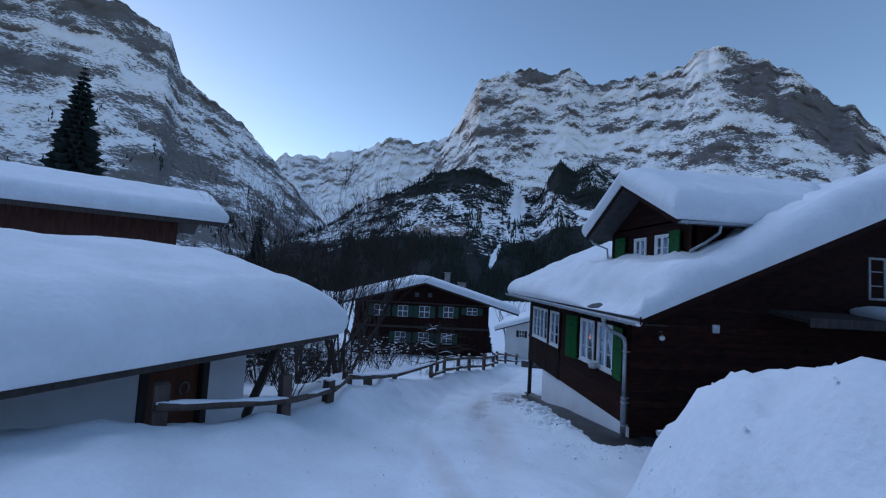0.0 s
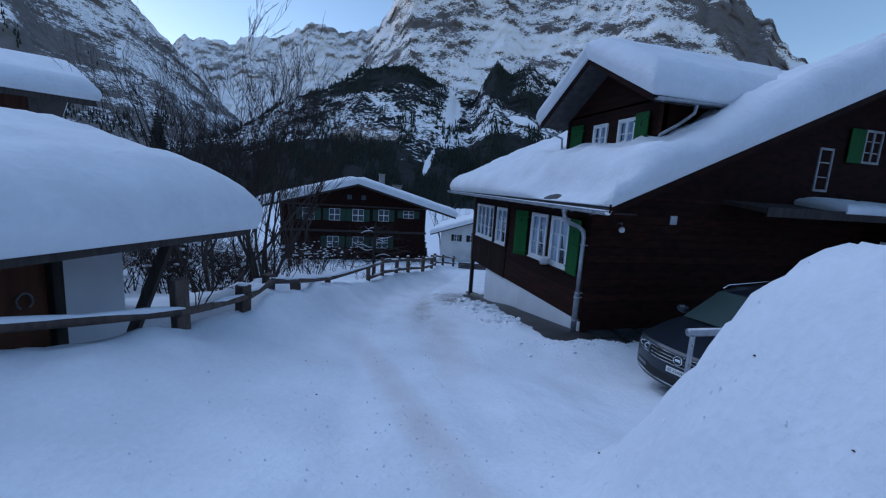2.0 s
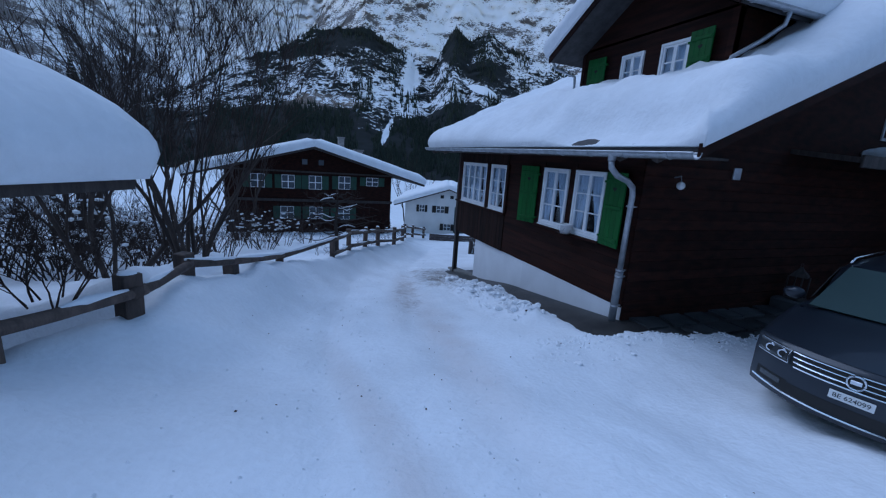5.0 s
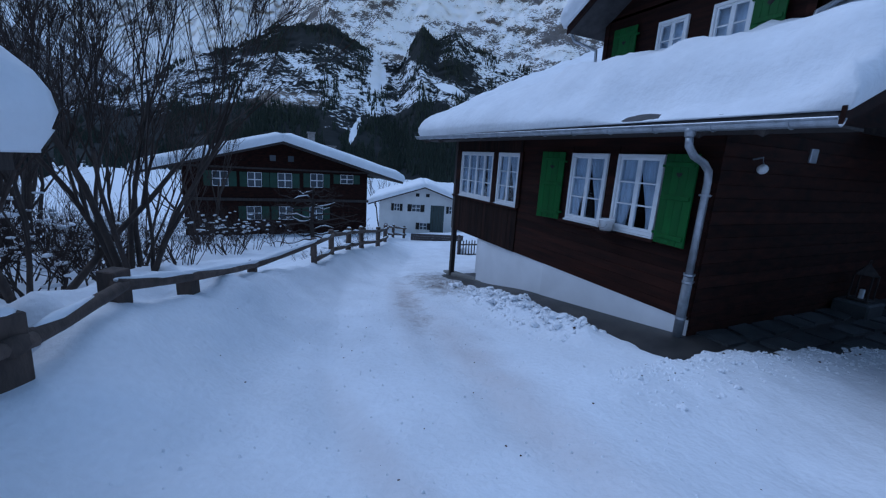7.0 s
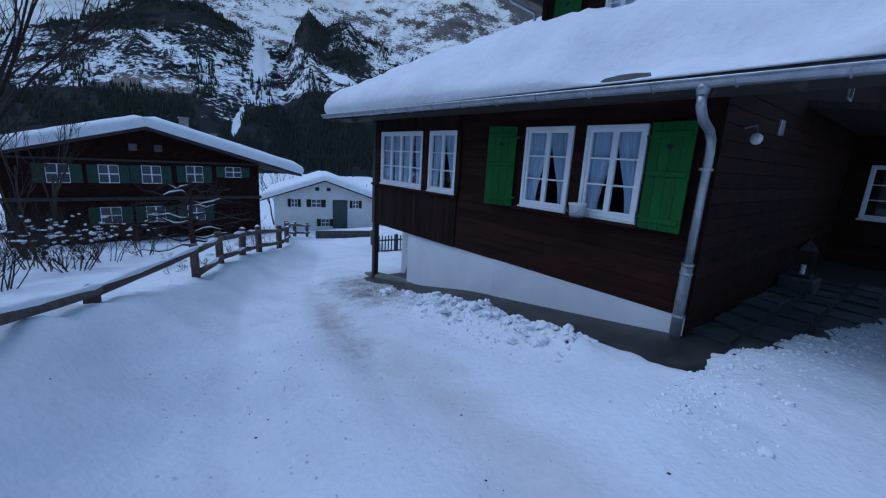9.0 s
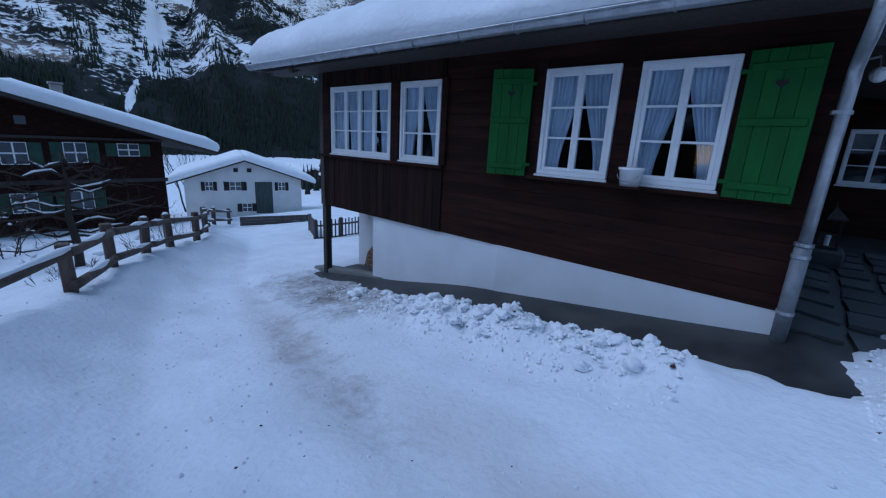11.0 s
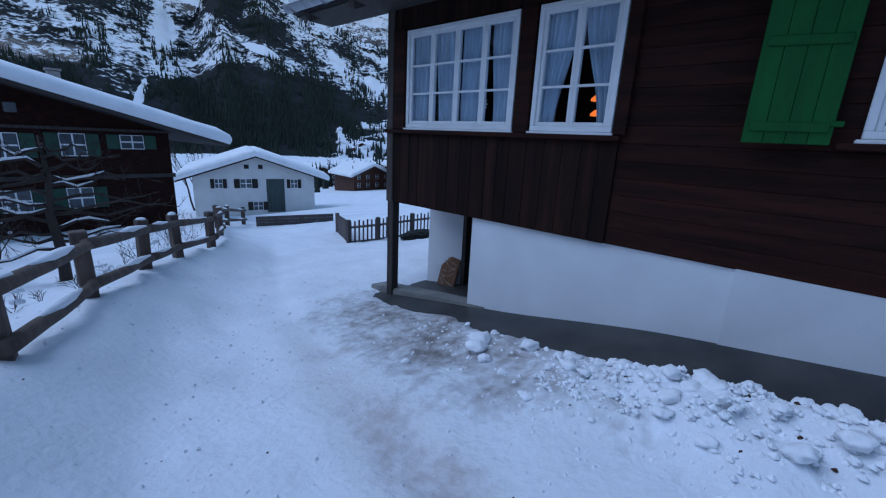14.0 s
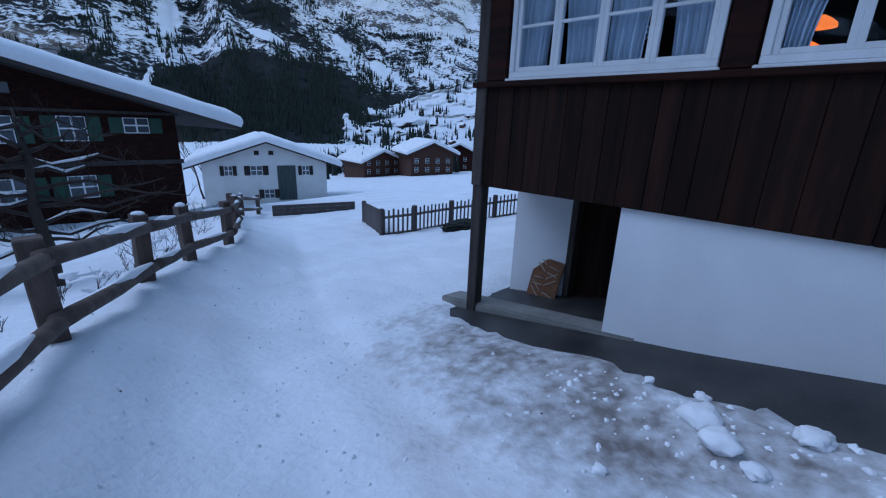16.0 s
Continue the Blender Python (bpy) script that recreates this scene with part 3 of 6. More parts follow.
while len(spots) < 650:
    a, q = rnd.uniform(27, 62), rnd.random()
    if fbm(a * 0.5, q * 5, 9) + 0.3 * fbm(a * 2, q * 16, 3) > rnd.uniform(0.15, 0.4):
        spots.append((on_alp(a, q), rnd.uniform(8, 17)))
far_wood("alp_grove", spots, "conifer groves on the snowy alp")


# ---- the dark chalet ----
def holed_wall(name, parent, axis_x, x0, x1, a0, a1, z0, z1, holes, material, label=""):
    """A wall with openings; axis_x: it runs along y between x0 and x1 (else along x between y=x0 and y=x1)."""
    As = sorted({a0, a1, *(h[0] for h in holes), *(h[1] for h in holes)})
    Zs = sorted({z0, z1, *(h[2] for h in holes), *(h[3] for h in holes)})
    bm = bmesh.new()
    vs = {}
    def vert(i, j):
        if (i, j) not in vs:
            vs[i, j] = bm.verts.new((x0, As[i], Zs[j]) if axis_x else (As[i], x0, Zs[j]))
        return vs[i, j]
    fs = []
    for i in range(len(As) - 1):
        for j in range(len(Zs) - 1):
            if not any(h[0] <= As[i] and As[i + 1] <= h[1] and h[2] <= Zs[j] and Zs[j + 1] <= h[3] for h in holes):
                fs.append(bm.faces.new((vert(i, j), vert(i + 1, j), vert(i + 1, j + 1), vert(i, j + 1))))
    ex = bmesh.ops.extrude_face_region(bm, geom=fs)
    bmesh.ops.translate(bm, vec=(x1 - x0, 0, 0) if axis_x else (0, x1 - x0, 0), verts=[v for v in ex["geom"] if isinstance(v, bmesh.types.BMVert)])
    return part(name, bm, material, parent, label)


chalet = thing("chalet", "dark timber chalet with green shutters and a snow-laden roof", "house")
X0, YN, YF = 0.0, -2.86, 5.12
WIN = [(2.92, 4.72, 4, 1.47, 2.74), (1.76, 2.68, 2, 1.47, 2.74), (-0.92, 0.0, 2, 1.47, 2.76), (-2.04, -1.14, 2, 1.47, 2.76)]
holes = [(a, b, c, d) for a, b, n, c, d in WIN]
holed_wall("wall", chalet, True, X0 + 0.02, X0 + 0.16, YN, YF, 0.36, 3.55, holes, M_WOOD)
holed_wall("plinth", chalet, True, X0 + 0.035, X0 + 0.3, 0.53, 3.44, -1.6, 0.37, [], M_PLASTER, "whitewashed plinth wall")
holed_wall("plinth", chalet, True, X0 + 0.012, X0 + 0.3, YN, 0.53, -1.6, 0.40, [], M_PLASTER, "whitewashed plinth wall")
GW = [(6.66, 7.18, 3.85, 5.0), (8.25, 8.95, 4.7, 5.6)]
holed_wall("gable_wall", chalet, False, YN, YN + 0.16, 0.02, 16.0, -0.4, 3.4, [h for h in GW if h[3] < 3.4], M_WOOD)
bm = bmesh.new()
prism(bm, [(0.02, YN, 3.4), (16, YN, 3.4), (16, YN, 3.4), (8.2, YN, 6.9)], (0, 0, 0), (0, 0.16, 0))
part("gable", bm, M_WOOD, chalet)
part("far_wall", boxes((0.02, YF - 0.16, 0.36, 16, YF, 3.5), (1.45, YF - 0.16, -1.6, 16, YF, 0.36)), M_WOOD, chalet)
# rooms coloured near-black, so the indoor dark is in the paint
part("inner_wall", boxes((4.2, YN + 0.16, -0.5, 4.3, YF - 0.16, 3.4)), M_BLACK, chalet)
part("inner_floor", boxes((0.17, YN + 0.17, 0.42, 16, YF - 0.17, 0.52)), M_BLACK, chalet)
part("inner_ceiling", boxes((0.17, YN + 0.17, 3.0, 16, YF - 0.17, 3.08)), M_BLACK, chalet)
# roof: boards on the lower slope, up to the ridge and down behind
RS = 0.44


def roof_z(x):
    return 3.20 + RS * (x + 0.62)


bm = bmesh.new()
xr = 8.2
prism(bm, [(-0.62, -4.3, roof_z(-0.62) - 0.14), (-0.62, -4.3, roof_z(-0.62)), (xr, -4.3, roof_z(xr)), (17.0, -4.3, roof_z(-0.62)), (17.0, -4.3, roof_z(-0.62) - 0.14), (xr, -4.3, roof_z(xr) - 0.14)], (0, 0, 0), (0, 10.95, 0))
part("roof", bm, M_SLATE, chalet)
bm = bmesh.new()
prism(bm, [(-0.66, -4.34, roof_z(-0.66) - 0.17), (-0.66, -4.34, roof_z(-0.66) + 0.03), (xr, -4.34, roof_z(xr) + 0.03), (xr, -4.34, roof_z(xr) - 0.17)], (0, 0, 0), (0, 0.04, 0))
part("bargeboard", bm, M_WOOD, chalet)
for y in (-3.6, -2.86, 5.2, 6.3):
    bm = bmesh.new()
    tube(bm, [(-0.6, y, roof_z(-0.6) - 0.2), (8, y, roof_z(8) - 0.2)], 0.075, 4)
    part("rafter", bm, M_BEAM, chalet)
part("eaves_board", boxes((-0.60, -4.25, 3.03, 0.02, 6.6, 3.06)), M_BEAM, chalet)


def gutter(name, p, q, parent, r=0.085):
    bm = bmesh.new()
    p, q = Vector(p), Vector(q)
    side = (q - p).normalized().cross(Vector((0, 0, 1)))
    n = 10
    prof = [(math.cos(math.pi + math.pi * k / n), math.sin(math.pi + math.pi * k / n)) for k in range(n + 1)]
    prof = [(r * a, r * b) for a, b in prof] + [((r - 0.008) * a, (r - 0.008) * b) for a, b in prof[::-1]]
    prism(bm, [p + side * a + Vector((0, 0, b)) for a, b in prof], (0, 0, 0), q - p)
    tube(bm, [p + side * r, q + side * r], 0.012, 6)
    tube(bm, [p - side * r, q - side * r], 0.012, 6)
    g = part(name, bm, M_ZINC, parent, "galvanised gutter")
    ln = (q - p).length
    for k in range(int(ln / 0.8) + 1):
        c = p + (q - p) * min(1, (k * 0.8 + 0.2) / ln)
        bm = bmesh.new()
        tube(bm, [c + side * (r + 0.006) * math.cos(math.pi + math.pi * j / 8) + Vector((0, 0, (r + 0.006) * math.sin(math.pi + math.pi * j / 8))) for j in range(9)], 0.009, 4)
        part("bracket", bm, M_ZINC, g)
    return g


gutter("gutter", (-0.72, 6.65, 3.15), (-0.72, -4.35, 3.09), chalet)
bm = bmesh.new()
tube(bm, [(-0.72, -2.86, 3.08), (-0.72, -2.86, 2.95)], [0.075, 0.06], 12)
tube(bm, [(-0.72, -2.86, 2.96), (-0.70, -2.86, 2.84), (-0.55, -2.85, 2.72), (-0.30, -2.84, 2.64), (-0.16, -2.83, 2.54), (-0.13, -2.83, 2.4), (-0.12, -2.82, 1.0)], 0.05, 12)
dp = part("downpipe", bm, M_ZINC, chalet, "galvanised downpipe", True)
bm = bmesh.new()
tube(bm, [(-0.12, -2.82, 1.05), (-0.12, -2.82, 0.0)], 0.066, 12)
part("lower_pipe", bm, M_IRON, dp, "grey lower pipe", True)
for z in (2.2, 1.06, 0.95, 0.4):
    bm = bmesh.new()
    tube(bm, [(-0.12, -2.82, z), (-0.12, -2.82, z + 0.03)], 0.074, 12)
    box(bm, -0.12, -2.84, z, 0.03, -2.80, z + 0.02)
    part("pipe_clip", bm, M_ZINC, dp)


def casement(parent, y0, y1, leaves, z0, z1, x=0.0, rows=3):
    """A white wooden window with leaves and glazing bars, facing -x."""
    w = thing_part("window", parent)
    fr = 0.055
    bm = boxes((x - 0.03, y0, z1 - fr, x + 0.07, y1, z1), (x - 0.03, y0, z0, x + 0.07, y1, z0 + fr), (x - 0.03, y0, z0 + fr, x + 0.07, y0 + fr, z1 - fr), (x - 0.03, y1 - fr, z0 + fr, x + 0.07, y1, z1 - fr), bevel=0.006)
    part("window_frame", bm, M_WHITE, w)
    bm = boxes((x - 0.05, y0 - 0.02, z0 - 0.04, x + 0.0, y1 + 0.03, z0 - 0.002), bevel=0.008)
    part("window_sill", bm, M_WHITE if leaves else M_WOOD, w)
    lw = (y1 - y0 - 2 * fr) / leaves
    for k in range(leaves):
        a, b = y0 + fr + k * lw, y0 + fr + (k + 1) * lw
        st = 0.042
        bm = boxes((x - 0.012, a, z0 + fr, x + 0.04, a + st, z1 - fr), (x - 0.012, b - st, z0 + fr, x + 0.04, b, z1 - fr), (x - 0.012, a + st, z0 + fr, x + 0.04, b - st, z0 + fr + st), (x - 0.012, a + st, z1 - fr - st, x + 0.04, b - st, z1 - fr), bevel=0.005)
        part("sash", bm, M_WHITE, w)
        for r in range(1, rows):
            z = z0 + fr + st + (z1 - z0 - 2 * fr - 2 * st) * r / rows
            part("glazing_bar", boxes((x - 0.004, a + st, z - 0.012, x + 0.03, b - st, z + 0.012)), M_WHITE, w)
        g = part("pane", boxes((x + 0.014, a + st, z0 + fr + st, x + 0.018, b - st, z1 - fr - st)), M_GLASS, w)
        g.visible_shadow = False
    return w


def thing_part(name, parent, label=""):
    ob = new(name)
    ob.parent = parent
    return tagged(ob, label)


def curtain_panel(parent, y_top0, y_top1, y_bot0, y_bot1, z0, z1, x, seed):
    """A gathered lace curtain drawn to one side."""
    pts, n, m = [], 40, 24
    for i in range(n + 1):
        for j in range(m + 1):
            t = j / m
            k = smooth(0, 1, t)
            ya, yb = y_top0 + (y_bot0 - y_top0) * k, y_top1 + (y_bot1 - y_top1) * k
            y = ya + (yb - ya) * i / n
            pts.append((x + 0.03 * math.sin(i * 1.05 + seed + 0.6 * math.sin(i * 0.37)) + 0.012 * math.sin(i * 2.3 + seed), y, z1 - (z1 - z0) * t + 0.012 * math.sin(i * 1.9) * t))
    ob = new("curtain", sheet("curtain", pts, n + 1, m + 1, M_CLOTH))
    ob.parent = parent
    return tagged(ob, "sheer white lace curtain")


for k, (a, b, n, c, d) in enumerate(WIN):
    w = casement(chalet, a, b, n, c, d, X0)
    if n == 2:
        mid = (a + b) / 2
        curtain_panel(w, b - 0.06, mid + 0.02, b - 0.06, b - 0.24, c + 0.06, d - 0.08, X0 + 0.085, k)
        curtain_panel(w, mid - 0.02, a + 0.06, a + 0.20, a + 0.06, c + 0.06, d - 0.08, X0 + 0.085, k + 2)
    else:
        for q in range(4):
            lo = a + (b - a) * q / 4
            hi = a + (b - a) * (q + 1) / 4
            curtain_panel(w, hi - 0.02, lo + 0.03, hi - (0.02 if q % 2 else 0.10), lo + (0.12 if q % 2 else 0.03), c + 0.06, d - 0.08, X0 + 0.085, q)


def shutter(parent, y0, y1, z0, z1, hinge_y, swing, x=0.0):
    """A green boarded shutter with a heart cut out, standing a little off the wall."""
    s = thing_part("shutter", parent, "green wooden shutter with a heart-shaped hole")
    w = y1 - y0
    s.matrix_local = Matrix.Translation((x - 0.05, hinge_y, 0)) @ Matrix.Rotation(swing, 4, 'Z')
    o0, o1 = (y0 - hinge_y, y1 - hinge_y)
    n = 4
    zc, hw = z1 - 0.30, 0.045
    for k in range(n):
        a, b = o0 + w * k / n + 0.0015, o0 + w * (k + 1) / n - 0.0015
        part("board", boxes((-0.015, a, z0, 0.015, b, z1), bevel=0.003), M_GREEN, s)
    for z in (z0 + 0.12, z1 - 0.15, (z0 + z1) / 2 + 0.04):
        part("batten", boxes((-0.032, o0 + 0.03, z - 0.035, -0.015, o1 - 0.03, z + 0.035), bevel=0.006), M_GREEN, s)
    c = (o0 + o1) / 2
    hp = [(-0.019, c + hw * 1.15 * (16 * math.sin(t) ** 3) / 16, zc + hw * (13 * math.cos(t) - 5 * math.cos(2 * t) - 2 * math.cos(3 * t) - math.cos(4 * t)) / 16) for t in (2 * math.pi * k / 24 for k in range(24))]
    part("heart_hole", prism(bmesh.new(), hp, (0, 0, 0), (0.003, 0, 0)), M_BLACK, s, "dark heart-shaped cut-out")
    for z in (z0 + 0.15, z1 - 0.18):
        part("hinge", boxes((-0.02, -0.05, z - 0.02, 0.035, 0.05, z + 0.02), bevel=0.004), M_GREEN, s)
    return s


shutter(chalet, 0.16, 0.70, 1.42, 2.77, 0.16, radians(17))
shutter(chalet, -2.66, -2.10, 1.42, 2.77, -2.10, radians(-7))
part("corner_post", boxes((-0.04, 4.98, 0.36, 0.10, 5.12, 3.1), bevel=0.01), M_BEAM, chalet)
part("porch_post", boxes((-0.02, 4.97, -1.25, 0.12, 5.11, 0.40), bevel=0.012), M_BEAM, chalet, "weathered square timber post")
part("bay_rail", boxes((-0.07, 1.66, 1.39, 0.02, 5.15, 1.445), bevel=0.01), M_WOOD, chalet)
part("sill_rail", boxes((-0.08, -2.1, 1.385, 0.02, 0.12, 1.44), bevel=0.01), M_WOOD, chalet)
# recessed entrance under the bay
part("entrance_wall", boxes((0.98, 4.3, -1.7, 1.12, 5.12, 0.4)), M_PLASTER, chalet, "whitewashed entrance wall")
# side of the recess coloured near-black for the shade inside it
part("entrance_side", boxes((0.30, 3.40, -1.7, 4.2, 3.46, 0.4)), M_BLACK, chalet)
part("entrance_door", boxes((1.10, 3.46, -1.2, 1.16, 4.3, 0.4), bevel=0.005), M_WOODV, chalet, "dark wooden entrance door")
part("door_post", boxes((0.94, 4.24, -1.2, 1.14, 4.32, 0.4), bevel=0.008), M_BEAM, chalet)
part("entrance_ceiling", boxes((0.0, 3.44, 0.37, 1.2, 5.1, 0.41)), M_BEAM, chalet)
bm = bmesh.new()
top = [(0.0, 3.12, -0.83), (0.0, 5.55, -1.16), (0.34, 5.5, -1.17), (0.32, 3.12, -0.85)]
lo, hi = [bm.verts.new((x, y, z - 0.5)) for x, y, z in top], [bm.verts.new(q) for q in top]
bm.faces.new(lo), bm.faces.new(hi[::-1])
for k in range(4):
    bm.faces.new((lo[k], lo[k - 1], hi[k - 1], hi[k]))
bmesh.ops.bevel(bm, geom=list(bm.edges), offset=0.02, segments=2, affect='EDGES')
solid("concrete_step", bm, M_CONC, "worn concrete step at the entrance", "step")

# ---- dormer ----
DX, DZ, DY = 1.65, 5.45, -0.72
DW = [(-0.77, -0.13, 2, 4.35, 5.38), (-1.9, -1.22, 2, 4.35, 5.4)]
holed_wall("dormer_wall", chalet, True, DX + 0.02, DX + 0.14, -2.75, 1.3, 3.9, 5.75, [(a, b, c, d) for a, b, n, c, d in DW], M_WOOD)
part("dormer_gable", prism(bmesh.new(), [(DX + 0.02, -2.75, 5.7), (DX + 0.02, 1.3, 5.7), (DX + 0.02, DY, 6.95)], (0, 0, 0), (0.12, 0, 0)), M_WOOD, chalet)
part("dormer_cheek", boxes((DX, -2.75, 3.7, 7, -2.63, 5.7)), M_WOOD, chalet)
part("dormer_cheek", boxes((DX, 1.18, 3.7, 7, 1.3, 5.7)), M_WOOD, chalet)
part("end_wall", boxes((15.9, YN + 0.16, -0.5, 16.0, YF - 0.16, 3.4)), M_WOOD, chalet)
for a, b, n, c, d in DW:
    w = casement(chalet, a, b, n, c, d, DX)
    part("curtain_sheer", boxes((DX + 0.10, a + 0.05, c + 0.3, DX + 0.105, b - 0.05, d - 0.05)), M_CLOTH, w)
# near-black board: the dormer's unlit depth put into its colour
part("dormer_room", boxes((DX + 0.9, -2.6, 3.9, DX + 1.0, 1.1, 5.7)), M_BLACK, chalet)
shutter(chalet, 0.35, 0.92, 4.32, 5.46, 0.35, radians(4), DX)
shutter(chalet, -2.42, -1.92, 4.32, 5.46, -1.92, radians(-4), DX)
DR, DL, DE, DA = -3.28, 1.62, 5.58, 7.0
bm = bmesh.new()
for ys in (DR, DL):
    prism(bm, [(0.88, ys, DE), (4.8, ys, DE), (8.0, DY, DA), (0.88, DY, DA)], (0, 0, 0), (0, 0, -0.13))
part("dormer_roof", bm, M_SLATE, chalet)
bm = bmesh.new()
prism(bm, [(0.84, DR - 0.04, DE + 0.02), (0.84, DY, DA + 0.04), (0.84, DL + 0.04, DE + 0.02), (0.84, DL + 0.04, DE - 0.15), (0.84, DY, DA - 0.15), (0.84, DR - 0.04, DE - 0.15)], (0, 0, 0), (0.04, 0, 0))
part("dormer_bargeboard", bm, M_WOOD, chalet, "weathered bargeboard")
gutter("dormer_gutter", (0.86, DR - 0.09, DE - 0.06), (4.7, DR - 0.09, DE + 0.0), chalet, 0.06)
bm = bmesh.new()
tube(bm, [(1.95, DR - 0.09, DE - 0.1), (1.95, DR - 0.06, DE - 0.28), (1.82, DR + 0.2, DE - 0.5), (1.60, -2.80, DE - 0.72), (1.56, -2.80, DE - 0.9), (1.56, -2.80, 4.0)], 0.04, 10)
part("dormer_downpipe", bm, M_ZINC, chalet, "", True)
bm = bmesh.new()
tube(bm, [(1.0, DL + 0.08, DE - 0.08), (1.1, DL + 0.04, DE - 0.25), (1.5, 1.36, DE - 0.45), (1.58, 1.36, 4.2)], 0.035, 10)
part("dormer_downpipe", bm, M_ZINC, chalet, "", True)

# ---- snow on the chalet ----
rl = 8.82
up = (rl, 0, RS * rl)


def eave_shape(a, b):
    y = -4.3 + 10.95 * b
    slid = (1 - smooth(0.035, 0.075, a)) * (1 - smooth(-1.6, -0.4, y)) * smooth(-4.2, -3.9, y)
    lift = 1.0 + 0.55 * smooth(0.2, 0.6, a) * (1 - smooth(-3.5, -1.5, y))
    # a broken face above the eave, higher towards the gable
    crest = (1 - smooth(0.2, 3.6, y + 0.5 * fbm(y * 0.8, 3.1))) * (0.9 + 0.3 * fbm(y * 1.3, 7.7))
    face = 0.50 * math.exp(-((a - 0.125) / 0.055) ** 2) - 0.30 * (1 - smooth(0.02, 0.09, a))
    return (lift * (0.85 + 0.22 * smooth(0.0, 0.35, a)) + crest * face) * (1 - 0.93 * slid)


snow_slab("roof_snow", (-0.64, -4.36, roof_z(-0.64)), up, (0, 11.05, 0), 0.62, "thick smooth snow on the chalet's main roof", r=0.30, rough=0.12, shape=eave_shape)
for nm, ye in (("a", DR - 0.10), ("b", DL + 0.10)):
    snow_slab("dormer_snow", (0.78, ye, DE), (7.0, 0, 0), (0, DY - ye, DA - DE), 0.68, "thick rounded snow on the dormer roof", r=0.5, rough=0.05, seed=3 + ye,
              taper=(0.56, 1.0))


# ---- generic gabled chalet, its ridge along local y, gable at y = 0 facing -y ----
def gable_house(name, label, m, half, depth, z0, eave, apex, over, wall_mat, thick, windows=(), shutters=None, front=1.0, roof_mat=None, group=""):
    h = thing(name, label, "house", group, m=m)
    bm = bmesh.new()
    prism(bm, [(-half, 0, z0), (half, 0, z0), (half, 0, eave), (0, 0, apex), (-half, 0, eave)], (0, 0, 0), (0, depth, 0))
    part("wall", bm, wall_mat, h)
    s = (apex - eave) / half
    e = half + over
    ez = eave - s * over
    bm = bmesh.new()
    prism(bm, [(-e, -front, ez), (0, -front, apex), (e, -front, ez), (e, -front, ez + 0.18), (0, -front, apex + 0.18), (-e, -front, ez + 0.18)], (0, 0, 0), (0, depth + 2 * front, 0))
    r = part("roof", bm, roof_mat or M_BEAM, h)
    for sg in (-1, 1):
        o = Vector((sg * (e + 0.03), -front - 0.06, ez + 0.18))
        bmx = snow_slab("roof_snow", o, (-sg * (e + 0.03), 0, s * (e + 0.03)), (0, depth + 2 * front + 0.12, 0), thick, "", r=min(0.3, thick * 0.8), step=0.5, rough=0.04, parent=h, seed=half + sg)
    for (x, z, w, hh, leaves) in windows:
        win = thing_part("window", h)
        part("window_frame", boxes((x - w / 2, -0.05, z - hh / 2, x + w / 2, 0.01, z + hh / 2)), M_WHITE, win)
        n = leaves
        for k in range(n):
            for q in range(2):
                cw, ch = w / n, hh / 2
                a, c = x - w / 2 + k * cw, z - hh / 2 + q * ch
                part("pane", boxes((a + 0.04, -0.055, c + 0.04, a + cw - 0.03, -0.045, c + ch - 0.03)), M_PANE, win)
        if shutters:
            for sg in (-1, 1):
                sw = w * 0.5
                xc = x + sg * (w / 2 + sw / 2 + 0.03)
                part("shutter", boxes((xc - sw / 2, -0.07, z - hh / 2, xc + sw / 2, -0.03, z + hh / 2), bevel=0.008), shutters, win)
    return h


M_PANE = paint("far_window_glass", (0.07, 0.085, 0.10), 0.15)

bh = gable_house("neighbour_chalet", "broad dark timber chalet with green shutters under snow", pose(-3.6, 26.5, 0), 6.4, 14, -4.6, 1.05, 2.85, 2.5, M_WOOD, 0.72,
                 [(4.75, 0.45, 1.0, 0.7, 2), (2.45, 0.27, 0.95, 1.05, 2), (0.15, 0.2, 1.0, 1.08, 2), (-1.9, 0.2, 0.95, 1.05, 2), (-4.1, 0.2, 1.0, 1.05, 2),
                  (2.4, -2.25, 1.0, 1.0, 2), (0.2, -2.25, 1.0, 1.0, 2), (-2.0, -2.25, 1.0, 1.0, 2)], M_DGREEN, 1.6)
for x, z in ((0.6, 1.8), (-0.65, 1.8)):
    part("attic_window", boxes((x - 0.2, -0.04, z - 0.2, x + 0.2, 0.0, z + 0.2)), M_PANE, bh)
part("cornice", boxes((-6.5, -0.12, -1.35, 6.5, 0.02, -1.15), (-6.5, -0.10, 0.95, 6.5, 0.02, 1.08)), M_BEAM, bh)
for x, w, hh in ((2.9, 0.55, 1.15), (4.6, 0.8, 0.6)):
    bm = boxes((x - w / 2, 6.2, 1.0, x + w / 2, 6.2 + w, 2.85 + hh + (0 if x < 4 else -0.5)), bevel=0.02)
    ch = part("chimney", bm, M_CHIM, bh)
    part("chimney_cap", boxes((x - w / 2 - 0.07, 6.13, 2.87 + hh + (0 if x < 4 else -0.5), x + w / 2 + 0.07, 6.27 + w, 2.98 + hh + (0 if x < 4 else -0.5))), M_CHIM, ch)

